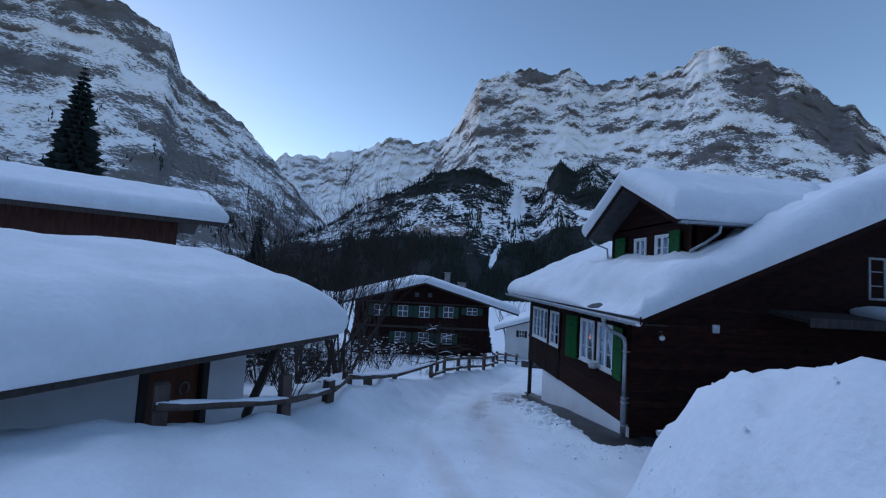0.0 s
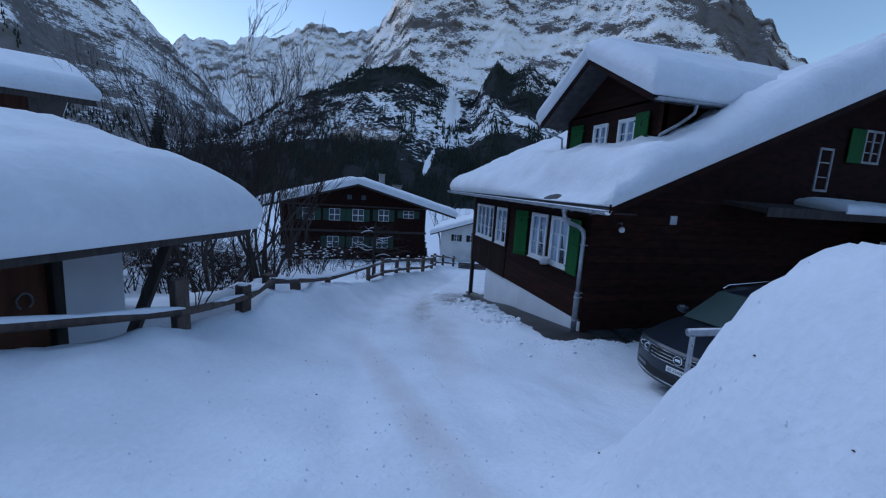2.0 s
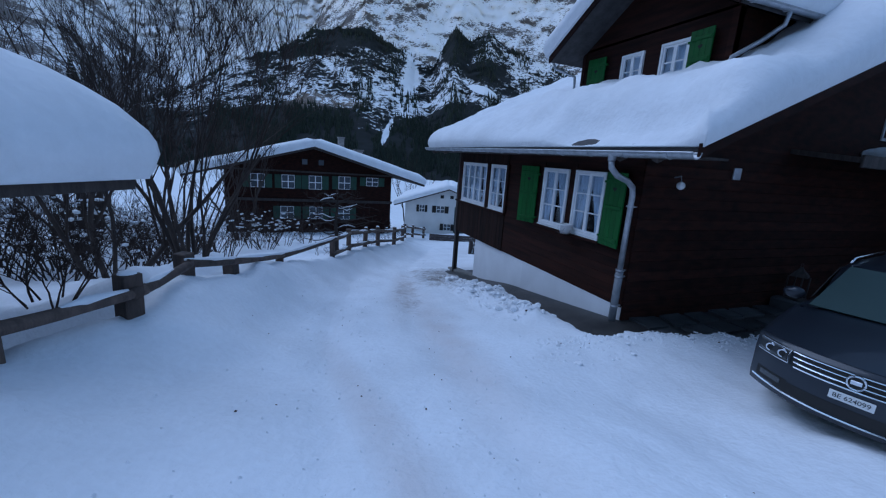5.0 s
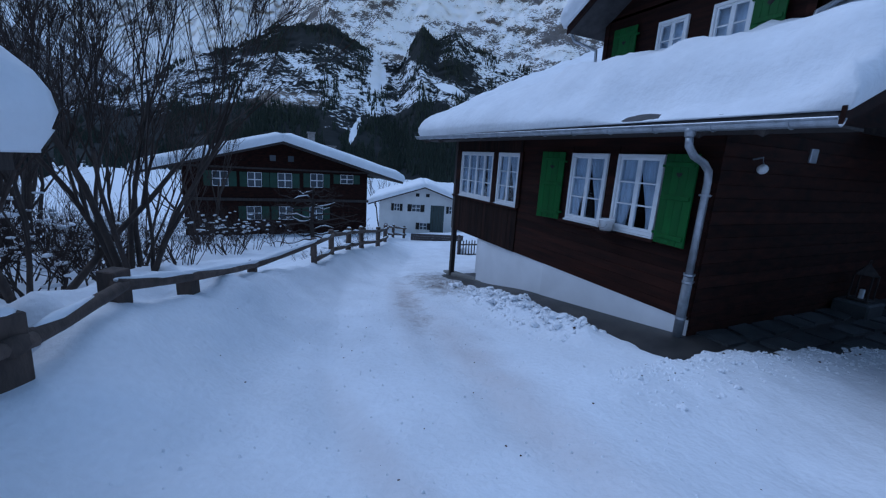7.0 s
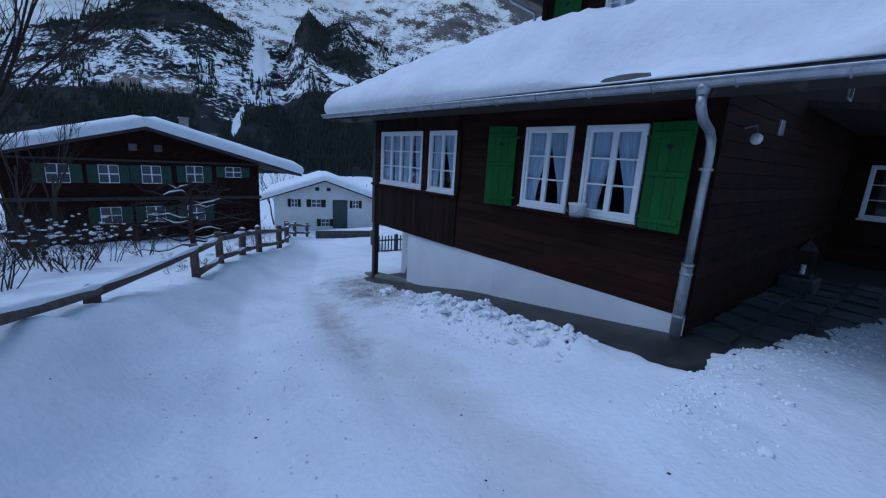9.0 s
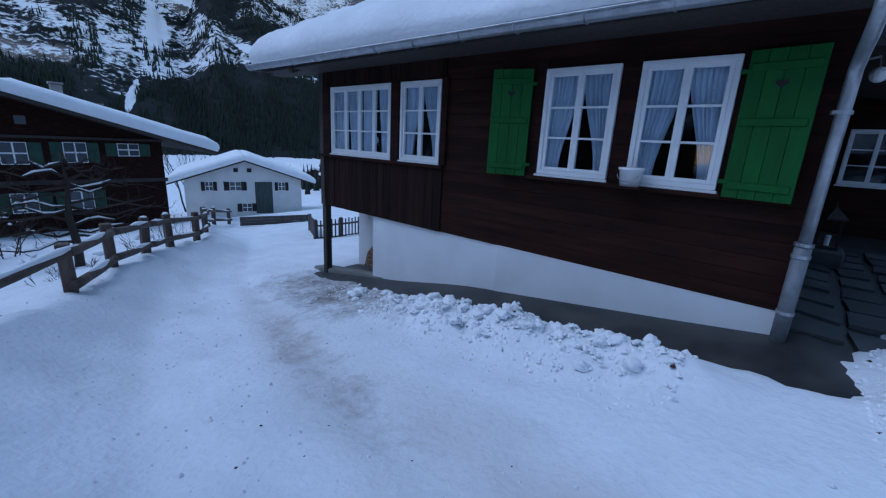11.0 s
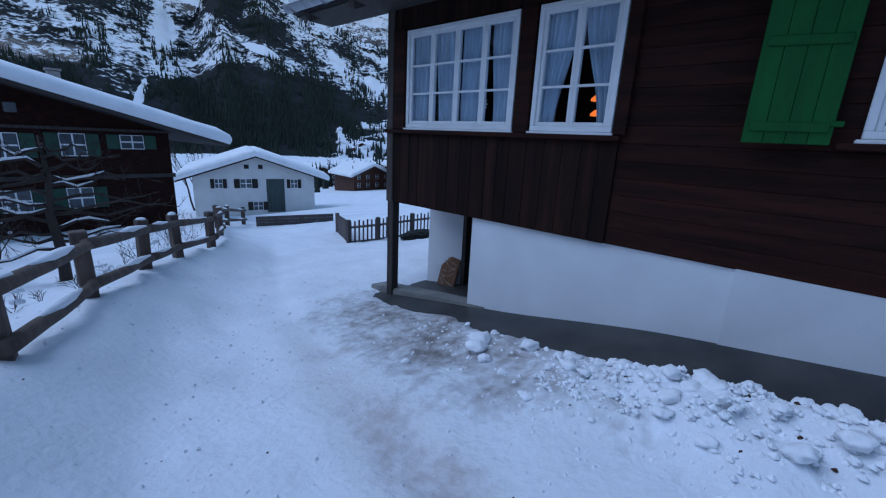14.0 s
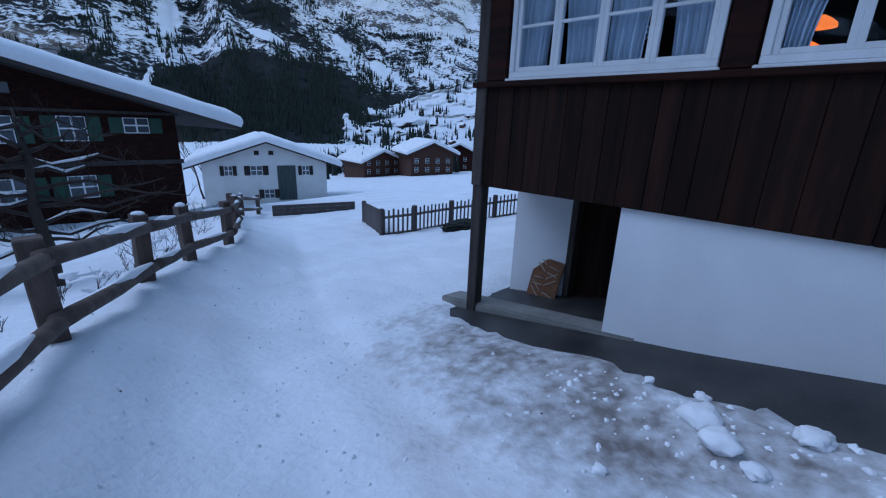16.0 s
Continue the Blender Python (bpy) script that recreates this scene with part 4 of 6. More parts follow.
wh = gable_house("white_house", "cream plastered house with dark shutters and a tall green barn door", pose(16.0, 46.0, 0, 0, 0, -21), 6.15, 11, -10.5, -3.6, -1.5, 1.5, M_CREAM, 0.8,
                 [(-3.75, -4.35, 0.75, 1.0, 2), (-1.1, -4.35, 1.15, 1.0, 2), (3.9, -4.4, 0.75, 1.0, 2), (0.0, -6.85, 1.0, 0.95, 2)], M_BLACK, 0.9)
part("barn_door", boxes((0.95, -0.06, -7.6, 2.85, 0.02, -3.85), bevel=0.02), M_GREYGREEN, wh, "tall grey-green barn door")
for k in range(1, 5):
    part("door_batten", boxes((0.95 + 0.38 * k - 0.02, -0.075, -7.6, 0.95 + 0.38 * k + 0.02, -0.06, -3.87)), M_BEAM, wh)
for x in (-0.95, 0.45):
    part("attic_window", boxes((x - 0.24, -0.04, -2.75, x + 0.24, 0.0, -2.3)), M_BLACK, wh)

# ---- barn beside the lane ----
a = math.radians(30)
BM = Matrix.Translation((-7.3, -2.75, 0)) @ Matrix.Rotation(-a, 4, 'Z')
# local: eave runs along -y from the origin, the roof climbs towards -x
barn = thing("barn", "low whitewashed barn with wooden doors under deep snow", "barn", m=BM)
part("roof", prism(bmesh.new(), [(0, 0, 2.22), (0, 0, 2.36), (-4.6, 0, 3.45), (-9.2, 0, 2.36), (-9.2, 0, 2.22), (-4.6, 0, 3.3)], (0, 0.1, 0), (0, -11, 0)), M_BEAM, barn)
part("wall", boxes((-1.5, -1.3, -1.2, -1.3, -2.2, 2.45), (-1.5, -3.4, -1.2, -1.3, -11, 2.45), (-8, -1.5, -1.2, -1.5, -1.3, 2.4)), M_PLASTER, barn)
part("door", boxes((-1.48, -2.3, -1.2, -1.4, -3.3, 2.3), bevel=0.01), M_DOOR, barn, "reddish-brown plank door with a horseshoe")
part("door_post", boxes((-1.55, -2.32, -1.2, -1.25, -2.18, 2.4), (-1.55, -3.46, -1.2, -1.25, -3.32, 2.4), bevel=0.01), M_BEAM, barn)
bm = bmesh.new()
tube(bm, [(-1.4, -1.2, 0.3), (-0.95, -0.65, 2.3)], 0.11, 4)
part("brace", bm, M_BEAM, barn, "diagonal timber brace")
bm = bmesh.new()
tube(bm, [(-1.4, 0.0, 2.5), (-1.4, -11, 2.5)], 0.12, 4)
part("wall_plate", bm, M_BEAM, barn)
snow_slab("roof_snow", (0.10, 0.2, 2.36), (-4.7, 0, 1.1), (0, -11.2, 0), 0.98, "deep wind-smoothed snow", r=0.95, parent=barn, rough=0.07)
snow_slab("roof_snow", (-9.3, 0.2, 2.36), (4.7, 0, 1.1), (0, -11.2, 0), 0.98, "deep wind-smoothed snow", r=0.95, parent=barn, rough=0.07, step=0.4)

ub_dir = math.atan2(7.0, 4.7)
UM = Matrix.Translation((-15.6, 10.6, 0)) @ Matrix.Rotation(-ub_dir, 4, 'Z')
ub = thing("upper_chalet", "red-brown timber house under a snow roof", "house", m=UM)
part("roof", prism(bmesh.new(), [(0, 0, 5.75), (0, 0, 6.0), (-5, 0, 7.6), (-10, 0, 6.0), (-10, 0, 5.75), (-5, 0, 7.35)], (0, 0, 0), (0, -16, 0)), M_BEAM, ub)
part("wall", boxes((-9, -15, -2, -1.3, -2.0, 5.9)), M_RED, ub)
snow_slab("roof_snow", (0.1, 0.1, 6.0), (-5.1, 0, 1.6), (0, -16.2, 0), 0.75, "", r=0.5, parent=ub, step=0.4)
snow_slab("roof_snow", (-10.1, 0.1, 6.0), (5.1, 0, 1.6), (0, -16.2, 0), 0.75, "", r=0.5, parent=ub, step=0.4)

# ---- fence along the lane ----
fence = thing("lane_fence", "weathered timber post-and-rail fence with snow on its rails", "fence")
POSTS = [(-10.4, -8.3, 2.5), (-9.2, -6.2, 2.05), (-7.97, -4.15, 1.72), (-7.27, -3.12, 1.36), (-7.05, -1.62, 1.22), (-6.60, -0.4, 0.80), (-5.82, 1.9, 0.36), (-4.36, 4.4, 0.27), (-3.65, 5.92, 0.20), (-2.75, 7.55, -0.04),
         (-2.0, 8.9, -0.25), (-0.85, 10.5, -0.55)]
POSTS += [(x, y, ground(x, y) + 0.85) for x, y in ((0.35, 13.3), (1.3, 16.3), (2.6, 18.8), (4.0, 20.6))]
RAIL = [0.32, 0.32, 0.50, 0.20, 0.14, 0.02, 0.06, 0.10, 0.14, 0.14] + [0.16] * 6
for k, (x, y, z) in enumerate(POSTS):
    wd = 0.10 if y < 0 else 0.075
    lean = 0.04 * math.sin(k * 2.3)
    pm = Matrix.Translation((x, y, z)) @ Matrix.Rotation(0.5 + 0.13 * k, 4, 'Z') @ Matrix.Rotation(lean, 4, 'X')
    pp = part("post", box(bmesh.new(), -wd, -wd, -1.7, wd, wd, 0, bevel=0.012, m=pm), M_FENCE, fence)
    if k in (3, 9, 10, 12, 14):
        bm = bmesh.new()
        bmesh.ops.create_icosphere(bm, subdivisions=2, radius=1, matrix=pm @ Matrix.Translation((0, 0, 0.0)) @ Matrix.Diagonal((wd * 0.95, wd * 0.9, 0.03 + 0.02 * (k % 3), 1)))
        part("snow_cap", bm, M_SNOW, pp, "little cap of snow", True)
for k in range(len(POSTS) - 1):
    for low in (0, 1):
        if low and k < 7 or not low and k == 0:
            continue
        p = Vector(POSTS[k]) - Vector((0, 0, RAIL[k] + 0.45 * low))
        q = Vector(POSTS[k + 1]) - Vector((0, 0, RAIL[k + 1] + 0.45 * low))
        d = (q - p).normalized()
        off = Vector((d.y, -d.x, 0)) * 0.10
        bm = bmesh.new()
        n = 7
        line = [p - d * 0.12 + (q - p + d * 0.24) * j / n + off + Vector((0.006 * math.sin(j * 2.1 + k), 0.006 * math.sin(j * 1.3 + k), -0.012 * math.sin(math.pi * j / n))) for j in range(n + 1)]
        tube(bm, line, [0.068 - 0.012 * j / n for j in range(n + 1)], 8)
        r = part("rail", bm, M_FENCE, fence, "", True)
        bm = bmesh.new()
        a0, a1 = ((0, n) if k in (1, 4, 5, 6) else (1 + k % 3, 4 + k % 3))
        tube(bm, [v + Vector((0, 0, 0.05)) for v in line[a0:a1 + 1]], [0.02] + [0.045 + 0.012 * math.sin(j * 1.7 + k) for j in range(a1 - a0 - 1)] + [0.02], 8)
        part("rail_snow", bm, M_SNOW, r, "snow lying along the rail", True)

# ---- car ----
def loft(rings, close=True):
    bm = bmesh.new()
    vs = [[bm.verts.new(p) for p in r] for r in rings]
    for a, b in zip(vs, vs[1:]):
        for j in range(len(a) - 1):
            bm.faces.new((a[j], a[j + 1], b[j + 1], b[j]))
    if close:
        bm.faces.new(vs[0][::-1])
        bm.faces.new(vs[-1])
    return bm


# local: the car points along +x, its nose at x = 0, z = 0 on the ground
car = thing("car", "dark blue-grey estate car parked in the drive", "car", m=pose(-0.76, -6.44, 0.37, 0, 0, 193))


def section(x, w, zb, zt, crown=0.03, tuck=0.06):
    return [(x, -w + tuck, zb), (x, -w, zb + 0.12), (x, -w, zb + (zt - zb) * 0.55), (x, -w + 0.03, zt - 0.05), (x, -w + 0.12, zt), (x, 0, zt + crown), (x, w - 0.12, zt), (x, w - 0.03, zt - 0.05), (x, w, zb + (zt - zb) * 0.55), (x, w, zb + 0.12), (x, w - tuck, zb)]


body = loft([section(-0.36, 0.90, 0.20, 0.69, 0.0), section(-0.7, 0.905, 0.20, 0.70, 0.0), section(-1.15, 0.91, 0.20, 0.72, 0.0), section(-1.42, 0.91, 0.2, 0.97, 0.0), section(-1.6, 0.91, 0.2, 0.99, 0.03), section(-3.6, 0.91, 0.2, 1.0, 0.02), section(-4.5, 0.88, 0.25, 0.98, 0.02), section(-4.74, 0.78, 0.3, 0.92, 0.02)])
part("body", body, M_CARBODY, car, "", True)


def nose(y, z):
    """How far forward the car's front reaches."""
    return 0.02 - 0.36 * (abs(y) / 0.9) ** 2.4 - 0.5 * max(0, z - 0.60) ** 1.3 - 0.35 * max(0, 0.30 - z)


def on_nose(ys, zs, out):
    return [[(nose(y, z) + out, y, z) for y in ys] for z in zs]


def band(y0, y1, z0, z1, out, n=14, m=4):
    """A strip lying on the car's front, a little proud of it."""
    yy = [y0 + (y1 - y0) * k / n for k in range(n + 1)]
    zz = [z0 + (z1 - z0) * k / m for k in range(m + 1)]
    rows = on_nose(yy, [zz[0]], -0.03) + on_nose(yy, zz, out) + on_nose(yy, [zz[-1]], -0.03)
    return loft(rows, False)


yy = [0.9 * k / 16 for k in range(-16, 17)]
rows = on_nose(yy, (0.20, 0.25, 0.30, 0.36, 0.42, 0.48, 0.54, 0.60, 0.66, 0.71, 0.75), 0)
rows.append([(nose(y, 0.75) - 0.05, y, 0.785 - 0.02 * (abs(y) / 0.9) ** 3) for y in yy])
part("front_bumper", loft(rows, False), M_CARBODY, car, "", True)


def bonnet_row(s):
    """A line across the bonnet, from its front edge (s = 0) to the windscreen (s = 1), with the wings turned down."""
    row = []
    for y in yy:
        q = abs(y) / 0.9
        x0, z0 = nose(y, 0.75) - 0.055, 0.787 - 0.02 * q ** 3
        x1, z1 = -1.36 - 0.06 * q ** 2, 0.995 - 0.07 * q ** 4
        row.append((x0 + (x1 - x0) * s, y, z0 + (z1 - z0) * (1 - (1 - s) ** 1.5) + 0.012 * math.exp(-((q - 0.62) / 0.1) ** 2) * s))
    return [(row[0][0], -0.906, 0.55), (row[0][0], -0.908, row[0][2] - 0.05), *row, (row[-1][0], 0.908, row[-1][2] - 0.05), (row[-1][0], 0.906, 0.55)]


part("bonnet", loft([bonnet_row(k / 14) for k in range(15)], False), M_CARBODY, car, "dark frosted bonnet", True)


def cab(x, w, z, zr):
    return [(x, -w, z), (x, -w + 0.10, zr - 0.08), (x, -w + 0.2, zr), (x, 0, zr + 0.03), (x, w - 0.2, zr), (x, w - 0.10, zr - 0.08), (x, w, z)]


part("cabin", loft([cab(-1.28, 0.84, 0.95, 0.99), cab(-2.15, 0.84, 0.97, 1.44), cab(-2.6, 0.84, 0.97, 1.48), cab(-4.0, 0.83, 0.97, 1.45), cab(-4.66, 0.78, 0.95, 1.05)]), M_CARBODY, car, "", True)
M_SCREEN = paint("windscreen", (0.018, 0.045, 0.042), 0.45)
part("windscreen", prism(bmesh.new(), [(-1.25, -0.74, 0.985), (-1.25, 0.74, 0.985), (-2.06, 0.62, 1.415), (-2.06, -0.62, 1.415)], (0.02, 0, 0.01), (0.035, 0, 0.025)), M_SCREEN, car, "frosted greenish windscreen")
for sg in (-1, 1):
    bm = bmesh.new()
    tube(bm, [(-2.2, sg * 0.66, 1.46), (-2.35, sg * 0.66, 1.515), (-3.9, sg * 0.65, 1.50), (-4.1, sg * 0.64, 1.44)], 0.014, 8)
    part("roof_rail", bm, M_CHROME, car, "bright roof rail", True)
    bm = bmesh.new()
    bmesh.ops.create_uvsphere(bm, u_segments=14, v_segments=10, radius=1, matrix=Matrix.Translation((-1.62, sg * 1.0, 1.03)) @ Matrix.Diagonal((0.07, 0.12, 0.08, 1)))
    part("wing_mirror", bm, M_CARBODY, car, "", True)
    part("side_window", prism(bmesh.new(), [(-1.75, sg * 0.845, 1.0), (-4.2, sg * 0.83, 1.0), (-4.0, sg * 0.76, 1.36), (-2.3, sg * 0.765, 1.36)], (0, 0, 0), (0, sg * 0.012, 0)), M_RUBBER, car, "dark side window")
    bm = bmesh.new()
    tube(bm, [(-1.36, sg * 0.05, 1.005), (-1.42, sg * 0.6, 1.02)], 0.012, 6)
    part("wiper", bm, M_RUBBER, car)
part("grille", band(-0.50, 0.50, 0.585, 0.745, 0.004), M_RUBBER, car, "black grille")
for k in range(4):
    z = 0.592 + 0.047 * k
    bm = bmesh.new()
    ys_ = [(0.47 + 0.012 * k) * j / 10 for j in range(-10, 11)]
    tube(bm, [(nose(y, z) + 0.012, y, z) for y in ys_], 0.0085, 6)
    part("grille_bar", bm, M_CHROME, car)
bm = bmesh.new()
tube(bm, [(0.0, 0, 0.675), (0.035, 0, 0.675)], 0.068, 24)
badge = part("badge", bm, M_RUBBER, car, "round badge")
bm = bmesh.new()
tube(bm, [(0.036, 0.064 * math.cos(k * 0.2618), 0.675 + 0.064 * math.sin(k * 0.2618)) for k in range(25)], 0.009, 6)
part("badge_ring", bm, M_CHROME, badge, "chrome ring")
part("badge_bar", boxes((0.034, -0.04, 0.655, 0.040, 0.04, 0.695), bevel=0.002), M_CHROME, badge)
for sg in (-1, 1):
    hl = part("headlight", band(sg * 0.52, sg * 0.86, 0.60, 0.745, 0.012, 8, 4), M_LENS, car, "clear twin headlight", True)
    for yc in (0.60, 0.73):
        bm = bmesh.new()
        x = nose(yc, 0.67)
        tube(bm, [(x + 0.0, sg * yc, 0.67), (x + 0.022, sg * yc, 0.67)], [0.052, 0.044], 16)
        part("lamp", bm, M_CHROME, hl)
        bm = bmesh.new()
        tube(bm, [(x + 0.02, sg * yc, 0.67), (x + 0.027, sg * yc, 0.67)], 0.03, 14)
        part("reflector", bm, M_RUBBER, hl)
    bm = bmesh.new()
    tube(bm, [(nose(y, 0.605) + 0.016, sg * y, 0.605 + 0.0) for y in (0.53, 0.6, 0.68, 0.76, 0.85)], 0.007, 5)
    tube(bm, [(nose(y, 0.735) + 0.016, sg * y, 0.735) for y in (0.53, 0.6, 0.68, 0.76, 0.85)], 0.004, 5)
    tube(bm, [(nose(0.53, 0.735) + 0.016, sg * 0.53, 0.735), (nose(0.55, 0.67) + 0.016, sg * 0.55, 0.67), (nose(0.53, 0.605) + 0.016, sg * 0.53, 0.605)], 0.006, 5)
    part("light_strip", bm, M_CHROME, hl)
    part("air_inlet", band(sg * 0.50, sg * 0.82, 0.31, 0.42, 0.004, 8, 3), M_RUBBER, car)
    part("fog_lamp", band(sg * 0.56, sg * 0.78, 0.345, 0.40, 0.012, 6, 3), M_LENS, car)
part("bumper_inlet", band(-0.62, 0.62, 0.285, 0.40, 0.004), M_RUBBER, car)
bm = bmesh.new()
tube(bm, [(nose(0.86 * k / 12, 0.265) + 0.012, 0.86 * k / 12, 0.265 + 0.02 * (abs(k) / 12) ** 2) for k in range(-12, 13)], 0.011, 6)
part("bumper_trim", bm, M_CHROME, car)
plate = part("number_plate", boxes((0.024, -0.16, 0.455, 0.034, 0.16, 0.54), bevel=0.004), M_PLATE, car, "white number plate")
for sx in (-0.95, -3.66):
    for sg in (-1, 1):
        bm = bmesh.new()
        tube(bm, [(sx, sg * 0.70, 0.31), (sx, sg * 0.915, 0.31)], 0.315, 24)
        wheel = part("wheel", bm, M_RUBBER, car)
        bm = bmesh.new()
        tube(bm, [(sx, sg * 0.915, 0.31), (sx, sg * 0.93, 0.31)], [0.22, 0.19], 20)
        part("rim", bm, M_STEEL, wheel)

# ---- guard rail by the heap ----
rail = thing("guard_rail", "galvanised tube guard rail half buried in the heap", "railing")
g = ground(-3.0, -8.5)
bm = bmesh.new()
tube(bm, [(-3.06, -8.58, 2.37), (-0.2, -8.9, 2.45)], 0.032, 14)
part("tube_rail", bm, M_STEEL, rail, "", True)
part("rail_post", box(bmesh.new(), -0.012, -0.04, 0.8, 0.012, 0.04, 2.35, bevel=0.004, m=Matrix.Translation((-3.03, -8.6, 0)) @ Matrix.Rotation(radians(-60), 4, 'Z')), M_STEEL, rail)

for z in (1.95, 2.12, 2.28):
    bm = bmesh.new()
    tube(bm, [(-3.045, -8.62, z), (-3.06, -8.645, z)], 0.007, 8)
    part("bolt", bm, M_IRON, rail)

# ---- gable side: porch roof, windows, yard ----
porch = thing_part("porch", chalet, "low boarded porch roof")
part("porch_roof", prism(bmesh.new(), [(3.7, YN, 3.36), (12.5, YN, 3.36), (12.5, -4.0, 3.22), (3.7, -4.0, 3.22)], (0, 0, 0), (0, 0, 0.10)), M_BEAM, porch)
part("porch_fascia", boxes((3.66, -4.05, 3.14, 12.5, -4.0, 3.36), bevel=0.01), M_BEAM, porch)
snow_slab("porch_snow", (6.1, -4.08, 3.33), (6.4, 0, 0), (0, 1.2, 0.13), 0.22, "strip of old snow on the porch roof", r=0.14, rough=0.07)


# wing that closes the yard
part("wing_wall", boxes((9.0, -8.0, -0.4, 9.15, -4.35, 3.3)), M_WOOD, chalet)
part("wing_wall", boxes((9.0, -3.3, -0.4, 9.15, YN, 3.3)), M_WOOD, chalet)
part("wing_wall", boxes((9.0, -4.35, -0.4, 9.15, -3.3, 1.3)), M_WOOD, chalet)
part("wing_wall", boxes((9.0, -4.35, 2.6, 9.15, -3.3, 3.3)), M_WOOD, chalet)
# near-black board painted as the dark behind the wing window
part("wing_back", boxes((9.8, -8.0, -0.4, 9.9, YN, 3.3)), M_BLACK, chalet)
part("wing_roof", boxes((8.7, -8.2, 3.3, 10.2, YN, 3.4)), M_BEAM, chalet)
casement(chalet, -4.35, -3.3, 2, 1.3, 2.6, 9.0)


def gable_window(x0, x1, z0, z1, leaves=1):
    w = thing_part("window", chalet)
    # frame, mullion and bars in greyed white: shade painted into their colour
    part("window_frame", boxes((x0, YN - 0.03, z0, x0 + 0.06, YN + 0.06, z1), (x1 - 0.06, YN - 0.03, z0, x1, YN + 0.06, z1), (x0 + 0.06, YN - 0.03, z0, x1 - 0.06, YN + 0.06, z0 + 0.06), (x0 + 0.06, YN - 0.03, z1 - 0.06, x1 - 0.06, YN + 0.06, z1)), M_SHADEWHITE, w)
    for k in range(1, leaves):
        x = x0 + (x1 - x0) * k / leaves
        part("mullion", boxes((x - 0.035, YN - 0.02, z0 + 0.06, x + 0.035, YN + 0.05, z1 - 0.06)), M_SHADEWHITE, w)
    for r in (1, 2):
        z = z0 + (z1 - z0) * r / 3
        part("glazing_bar", boxes((x0 + 0.06, YN - 0.005, z - 0.014, x1 - 0.06, YN + 0.03, z + 0.014)), M_SHADEWHITE, w)
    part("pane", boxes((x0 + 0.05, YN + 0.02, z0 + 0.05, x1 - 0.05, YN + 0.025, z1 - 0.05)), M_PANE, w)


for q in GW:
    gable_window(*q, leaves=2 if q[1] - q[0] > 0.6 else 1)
part("shutter", boxes((7.62, YN - 0.08, 4.68, 8.18, YN - 0.04, 5.58), bevel=0.01), M_GREEN, chalet, "green shutter")
part("vent", boxes((2.16, YN - 0.05, 2.78, 2.36, YN, 3.0), bevel=0.01), M_ZINC, chalet, "small grey wall vent")
bm = bmesh.new()
bmesh.ops.create_uvsphere(bm, u_segments=12, v_segments=8, radius=0.07, matrix=Matrix.Translation((0.72, YN - 0.16, 2.62)))
wl = part("wall_lamp", bm, M_WHITE, chalet, "round white porch lamp")
bm = bmesh.new()
tube(bm, [(0.72, YN, 2.75), (0.72, YN - 0.14, 2.78), (0.72, YN - 0.16, 2.68)], 0.015, 6)
part("lamp_arm", bm, M_IRON, wl)

# ---- unseen hillside added behind the walker to shade the gable side ----
massif("shading_hillside", [92, 120, 150, 180, 210, 240, 275, 290], [12, 17, 20, 21, 20, 18, 20, 22], 2, 60, 420, M_FOREST, "unseen wooded hillside added to keep light off the gable", 0.04, nu=90, nv=30, freq=0.02)


# ---- trees and shrubs ----
def grow(bm_thick, bm_thin, p, d, length, r, depth, rng, spread=0.5, lift=0.15):
    n = 4 if depth > 1 else 3
    pts, rad = [p], [r]
    for k in range(n):
        d = (d + Vector((rng.uniform(-1, 1), rng.uniform(-1, 1), rng.uniform(-0.6, 1) * lift * 3)) * 0.16).normalized()
        p = p + d * length / n
        pts.append(p)
        rad.append(max(0.0035, r * (1 - 0.5 * (k + 1) / n)))
    tube(bm_thick if r > 0.02 else bm_thin, pts, rad, 6 if r > 0.03 else 3, False)
    if depth == 0:
        return
    for k in range(3 if depth > 2 else rng.choice((3, 4))):
        t = rng.uniform(0.35, 1.0)
        i = min(n - 1, int(t * n))
        q = pts[i].lerp(pts[i + 1], t * n - i)
        e = (d + Vector((rng.uniform(-1, 1), rng.uniform(-1, 1), rng.uniform(-0.5, 0.9))) * spread + Vector((0, 0, lift))).normalized()
        grow(bm_thick, bm_thin, q, e, length * rng.uniform(0.5, 0.75), max(0.004, rad[i] * 0.6), depth - 1, rng, spread, lift)


